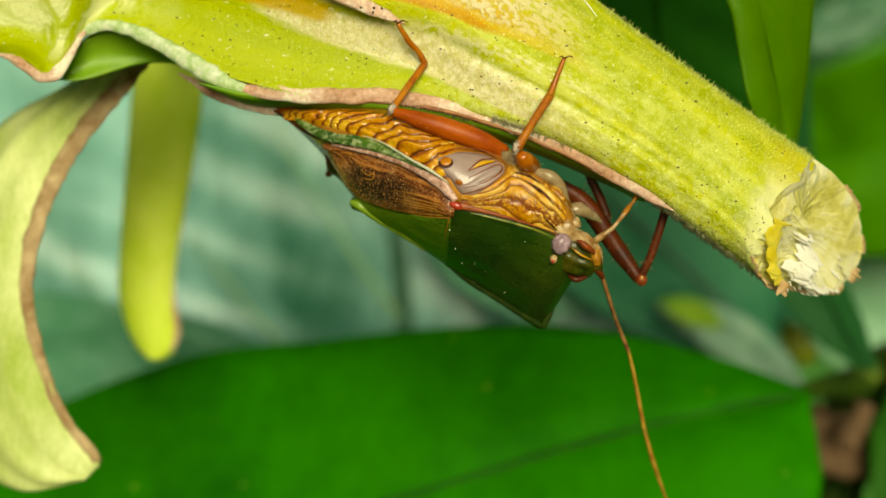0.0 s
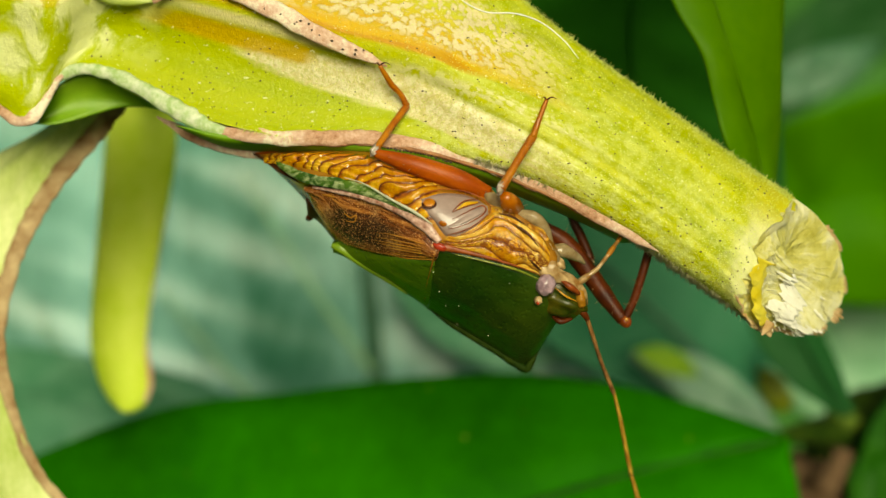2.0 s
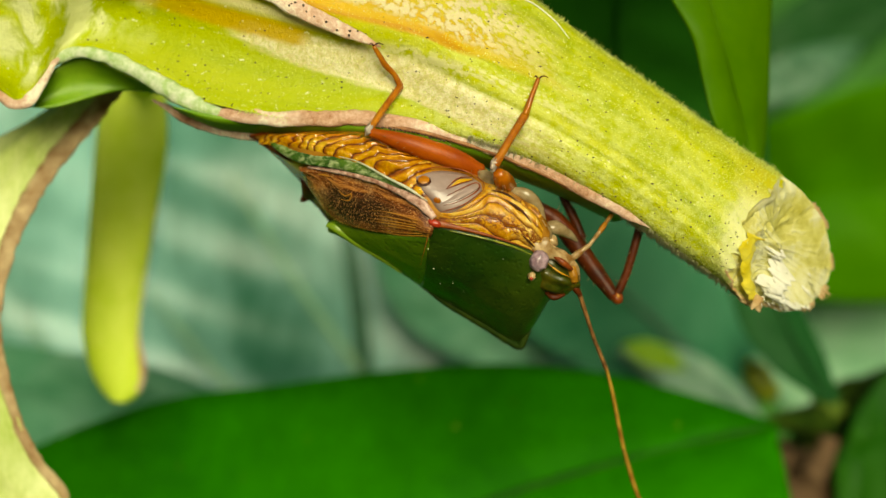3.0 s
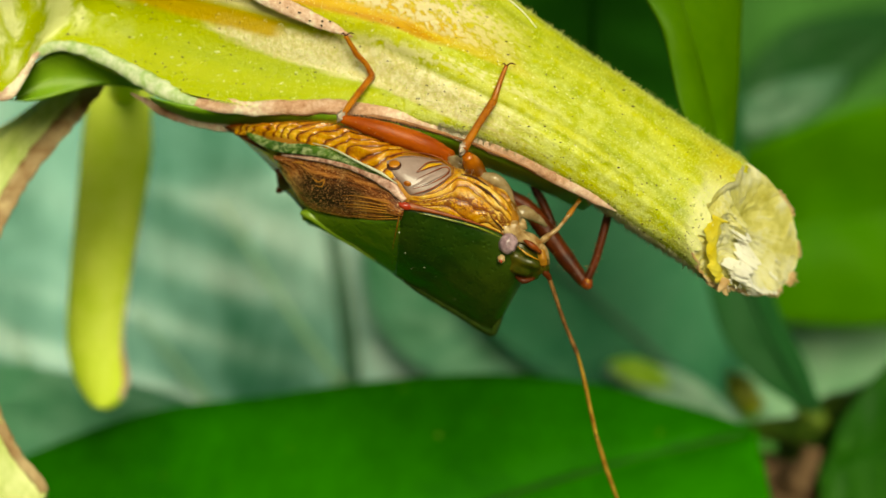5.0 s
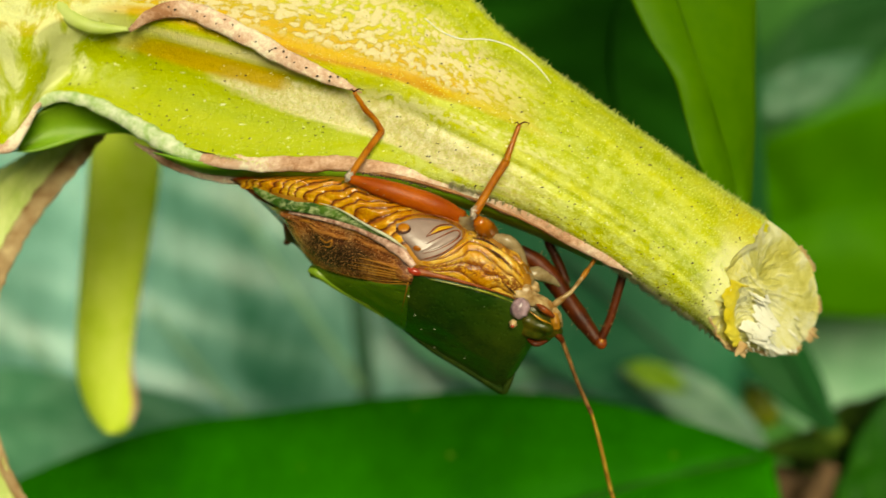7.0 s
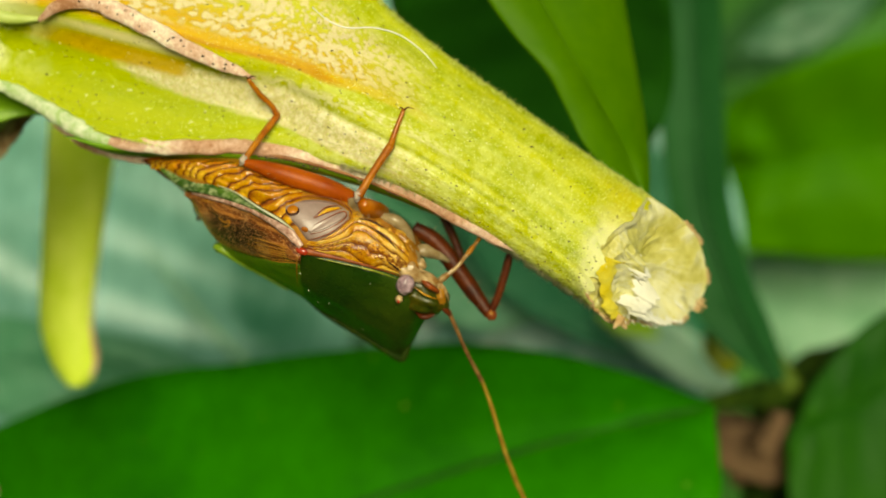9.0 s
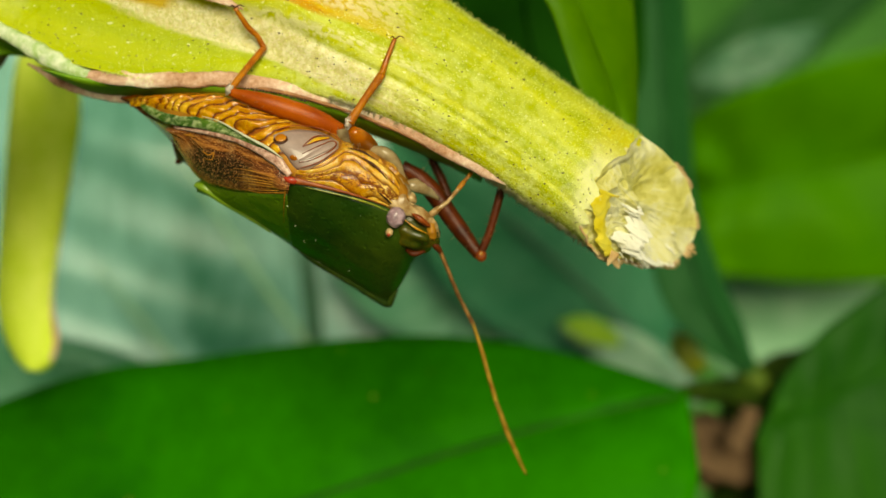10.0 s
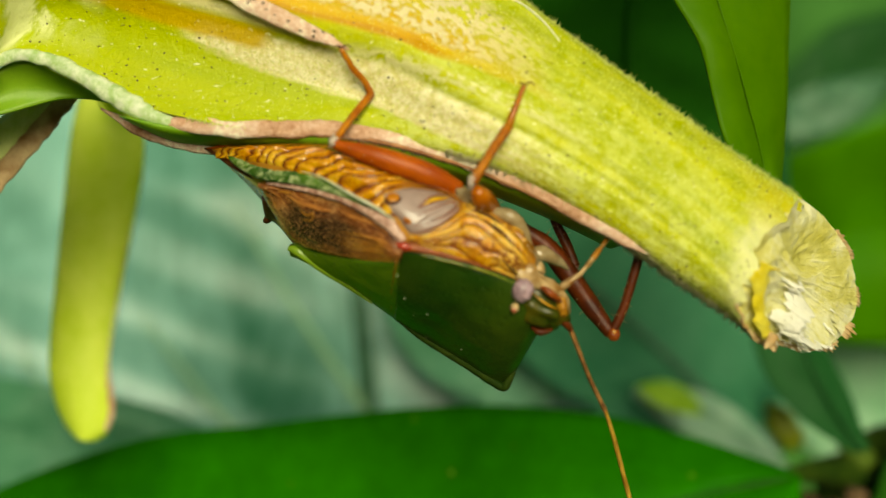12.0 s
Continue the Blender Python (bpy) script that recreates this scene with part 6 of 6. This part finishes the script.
def build_head():
    head = part("head", blob((3.38, -0.42, -1.94), (1.45, 1.15, 0.90), (0, 25, 0), None, 40, 0.24), M_HEAD, BUG, "glossy green-brown head")
    part("cheek", tube([(3.04, -1.00, -0.71), (3.81, -1.25, -1.09), (4.50, -1.10, -1.73), (4.72, -0.60, -2.32)], [0.12, 0.19, 0.17, 0.08], 20, 12, 0.7, None, 0.4), M_CLEAR, head, "pale cheek")
    part("antenna_root", blob((4.42, -1.00, -2.02), (0.25, 0.36, 0.46), (0, -8, 0), None, 18, 0.3), M_AMBER_SOFT, head, "amber root of the feeler")
    part("face_line", tube([(3.24, -1.75, -1.54), (3.72, -1.70, -1.91), (4.24, -1.35, -2.16)], [0.02, 0.05, 0.02], 16, 8), M_YELLOW, head, "yellow line on the face")
    part("mouth_patch", tube([(3.54, -1.60, -1.23), (3.92, -1.65, -1.52), (4.33, -1.40, -1.82)], [0.06, 0.15, 0.08], 16, 10), M_REDBROWN, head, "reddish patch by the feeler")
    part("eye", blob((2.84, -1.95, -1.42), (0.42, 0.34, 0.47), (0, 22, 0), None, 32, 0.12), M_EYE, head, "round purplish-grey compound eye")
    part("simple_eye", blob((2.54, -1.78, -2.10), (0.17, 0.15, 0.2), (0, 25, 0), None, 16, 0.4), M_CLEAR, head)
    part("red_dot", blob((2.51, -1.90, -2.19), (0.075, 0.06, 0.085), (0, 0, 0), None, 12, 0.3), M_RED, head, "red eye dot")
    part("lip", tube([(3.24, -0.60, -2.84), (3.60, -0.70, -3.05), (4.10, -0.60, -2.94)], [0.06, 0.14, 0.06], 12, 8), M_DARKLEG, head)
    part("neck", blob((2.85, -0.90, -0.51), (0.7, 0.8, 0.6), (0, 35, 0), None, 18, 0.2), M_YELLOW, BUG, "yellow neck lumps")
    part("neck", blob((2.44, -1.30, 0.17), (0.45, 0.5, 0.4), (0, 35, 0), None, 18, 0.2), M_YELLOW, BUG)
    for at, size, material in (((3.18, -1.20, -0.17), 0.3, M_HIP), ((3.48, -1.10, -0.51), 0.24, M_CLEAR), ((3.01, -1.50, -0.70), 0.26, M_YELLOW), ((3.30, -1.60, -0.89), 0.2, M_CLEAR), ((2.76, -1.70, -0.12), 0.24, M_YELLOW)):
        part("neck", blob(at, (size * 1.3, size, size), (0, 35, 0), None, 14, 0.35), material, BUG)
    part("collar", tube([(2.20, -1.75, -0.30), (2.62, -1.72, -0.66), (3.06, -1.62, -0.94), (3.56, -1.50, -1.10), (4.02, -1.40, -1.34), (4.36, -1.20, -1.50)], [0.20, 0.36, 0.40, 0.27, 0.25, 0.12], 34, 16, 0.7, None, 0.75), M_CLEAR, BUG, "pale mottled collar behind the head")
    part("collar", tube([(2.10, -1.95, 0.20), (2.42, -1.95, 0.00), (2.75, -1.75, -0.02), (3.10, -1.45, 0.22)], [0.16, 0.30, 0.27, 0.16], 24, 14, 0.6, None, 0.75), M_CLEAR, BUG)
    bands = [(4.35, -1.20, -1.34), (4.73, -1.30, -1.04), (5.13, -1.20, -0.75), (5.38, -1.10, -0.46), (5.65, -0.90, -0.14), (5.90, -0.70, 0.18), (6.12, -0.50, 0.45), (6.40, -0.20, 0.80)]
    for k, (p, q) in enumerate(zip(bands[:-1], bands[1:])):
        r = (0.16, 0.11, 0.09, 0.10, 0.13, 0.09, 0.11)[k]
        part("feeler_joint", tube([Vector(p).lerp(Vector(q), -0.1), Vector(p).lerp(Vector(q), 0.5), Vector(q).lerp(Vector(p), -0.1)], [r * 0.85, r, r * 0.85], 10, 10), (M_CLEAR, M_CLEAR, M_CLEAR, M_CLEAR, M_AMBER, M_CLEAR, M_AMBER)[k], head, "banded joint of the short feeler" if k == 4 else "")


def leg(name, label, femur, femur_r, shin, shin_r, foot, foot_r, materials, joint=None):
    top = part(name, tube(femur, femur_r, 30, 14, 1.0, None, 0.06), materials[0], BUG, label)
    part("shin", tube(shin, shin_r, 24, 10), materials[1], top)
    if foot:
        part("foot", tube(foot, foot_r, 20, 9, 1.0, None, 0.3), materials[2], top)
        end = Vector(foot[-1])
        for dx in (-0.1, 0.22):
            part("claw", tube([end, end + Vector((dx, -0.05, 0.12)), end + Vector((dx * 2, 0.0, 0.05))], [0.04, 0.03, 0.01], 8, 6), M_DARKLEG, top)
    if joint:
        part("knee", blob(joint, (0.16, 0.18, 0.25), (0, 20, 0), None, 16, 0.9), M_KNEE, top, "whitish knee joint")
    rnd = random.Random(len(name) + len(femur))
    bm = bmesh.new()
    for path, r in ((femur, max(femur_r)), (shin, max(shin_r))):
        line = spline(path, 60)
        for k in range(26):
            p = Vector(line[rnd.randrange(4, 56)])
            way = Vector((rnd.uniform(-1, 1), rnd.uniform(-1, 0.2), rnd.uniform(-1, 1))).normalized()
            tube([p + way * r * 0.8, p + way * (r + 0.1), p + way * (r + 0.2)], [0.01, 0.008, 0.003], 3, 4, 1.0, bm)
    tagged(part("bristles", bm, M_CLEAR, top), kind="stuff")
    return top


def build_legs():
    leg("hind_leg", "orange hind leg with an amber shin", [(0.39, -1.20, 2.52), (-0.94, -1.70, 3.10), (-2.74, -1.90, 3.69), (-4.44, -1.70, 4.23)], [0.34, 0.46, 0.42, 0.2],
        [(-4.49, -1.70, 4.28), (-3.95, -1.20, 5.20), (-3.15, -0.35, 6.43)], [0.15, 0.15, 0.16], [(-3.15, -0.35, 6.43), (-3.43, -0.60, 6.95), (-3.83, -0.90, 7.35), (-4.28, -1.40, 8.05)], [0.16, 0.12, 0.13, 0.09],
        (M_ORANGE, M_SHIN, M_SHIN), (-4.51, -1.80, 4.32))
    leg("middle_leg", "orange middle leg reaching up the stalk", [(1.69, -0.40, 1.86), (1.48, -1.40, 1.98), (1.24, -2.50, 2.12), (1.05, -3.00, 2.32)], [0.34, 0.40, 0.38, 0.22],
        [(0.90, -3.00, 2.61), (1.52, -2.60, 3.68), (2.31, -2.00, 4.93)], [0.20, 0.17, 0.19], [(2.28, -2.10, 4.88), (2.55, -2.12, 5.61), (2.88, -1.95, 6.47)], [0.16, 0.12, 0.09],
        (M_DROP, M_SHIN, M_SHIN), (0.87, -3.00, 2.66))
    front = leg("front_leg", "dark reddish-brown front leg bent at the knee", [(3.03, 1.40, 1.11), (4.15, 1.50, 0.29), (5.56, 1.50, -1.64), (6.62, 1.30, -3.12)], [0.3, 0.42, 0.42, 0.28],
        [(6.67, 1.30, -3.12), (7.15, 1.10, -2.01), (7.69, 0.90, -0.12), (7.84, 0.90, 0.41)], [0.2, 0.19, 0.2, 0.15], None, None, (M_DARKLEG, M_DARKLEG, M_DARKLEG), None)
    part("knee", blob((6.70, 1.20, -3.16), (0.30, 0.26, 0.26), (0, 50, 0), None, 16, 0.3), M_REDBROWN, front, "amber-brown knee")
    part("knee_joint", blob((6.72, 0.97, -3.06), (0.10, 0.05, 0.09), (0, 30, 0), None, 12, 0.3), M_AMBER, front, "small amber knee joint")
    leg("far_leg", "thin dark far leg holding the stalk", [(5.27, 2.20, -0.36), (4.91, 2.30, 0.55), (4.48, 2.40, 1.47), (4.14, 2.40, 2.38)], [0.2, 0.22, 0.2, 0.15],
        [(5.37, 2.20, -0.44), (4.85, 2.20, -0.23), (4.07, 2.20, 0.03)], [0.2, 0.16, 0.12], None, None, (M_DARKLEG, M_DARKLEG, M_DARKLEG), None)
    part("hip", tube([(1.61, -1.20, 1.69), (2.34, -1.30, 1.49), (2.84, -1.10, 1.01), (3.15, -0.80, 0.32)], [0.15, 0.28, 0.26, 0.15], 20, 12), M_HIP, BUG, "pale translucent hip joint")
    part("hip", blob((0.77, -1.90, 1.54), (0.42, 0.3, 0.32), (0, 30, 0), None, 18, 0.4), M_GOLD, BUG, "golden hip lump")
    part("hip", blob((0.68, -1.50, 2.21), (0.5, 0.35, 0.3), (0, 30, 0), None, 18, 0.4), M_HIP, BUG)
    part("hip", tube([(3.07, -0.60, 0.13), (3.66, -0.70, 0.06), (4.25, -0.40, -0.18), (4.78, 0.30, -0.52)], [0.2, 0.27, 0.2, 0.07], 24, 12, 0.8, None, 0.3), M_HIP, BUG)
    part("claw_tip", tube([(-7.73, 3.40, 1.84), (-7.96, 3.50, 1.63), (-8.07, 3.50, 1.69)], [0.22, 0.16, 0.05], 10, 8), M_LINE, BUG, "dark tip behind the wing")


def build_antenna():
    root = (4.55, -0.60, -2.57)
    base = part("antenna", tube([(4.42, -0.70, -2.45), (4.60, -0.66, -2.70), (4.80, -0.50, -2.98)], [0.14, 0.16, 0.11], 16, 12), M_DARKLEG, BUG, "long thin brown antenna", root)
    part("segment", tube([(4.71, -0.50, -2.77), (5.02, -0.10, -3.59), (5.54, 0.60, -5.03), (6.16, 1.30, -6.43)], [0.12, 0.10, 0.095, 0.11], 60, 8, 1, None, 0.15), M_FEELER, base)
    part("segment", tube([(6.16, 1.30, -6.38), (6.55, 2.00, -7.76), (7.22, 3.30, -10.56)], [0.08, 0.10, 0.11], 24, 8, 1, None, 0.15), M_FEELER_TIP, base, "amber middle segment")
    part("segment", tube([(7.22, 3.30, -10.51), (7.77, 4.00, -12.24), (8.62, 5.00, -14.46)], [0.1, 0.12, 0.07], 24, 8, 1, None, 0.15), M_FEELER_TIP, base, "yellow-brown end segment")
    return base


build_body()
build_head()
build_legs()
ANTENNA = build_antenna()

# ---- what moves ----


def motions():
    place = (ORIGIN[ANTENNA] - ORIGIN[BUG]) * MM
    rows = []
    for t, turn, nod in (
        (0.0, -0.3, 0.0), (1.5, 0.0, 0.0), (2.5, -1.1, 0.0), (3.5, -0.2, 0.0), (5.5, -1.0, 0.5), (6.5, -1.6, 1.0), (7.5, -1.4, 0.6),
        (9.0, -1.2, 0.4), (9.5, -1.3, 0.6), (10.0, -2.0, 1.2), (11.0, -3.2, 2.0), (11.5, -3.7, 1.6), (12.0, -3.6, 1.2),
    ):
        rows.append((t, pose(place.x, place.y, place.z, nod, turn, 0)))
    walk(ANTENNA, rows)
    # the young leaf sways in the breeze
    home = ORIGIN[YOUNG] * MM
    walk(YOUNG, [(t, pose(home.x, home.y, home.z, 0, sway, 0)) for t, sway in (
        (0.0, 3.5), (1.0, 0.0), (2.5, 1.2), (3.5, 2.2), (5.5, 3.2), (6.0, 2.6), (7.0, 0.0), (8.0, -6.0), (9.0, -11.0), (9.5, -7.0), (10.5, -2.6), (11.5, 0.0), (12.0, 1.2))])


motions()
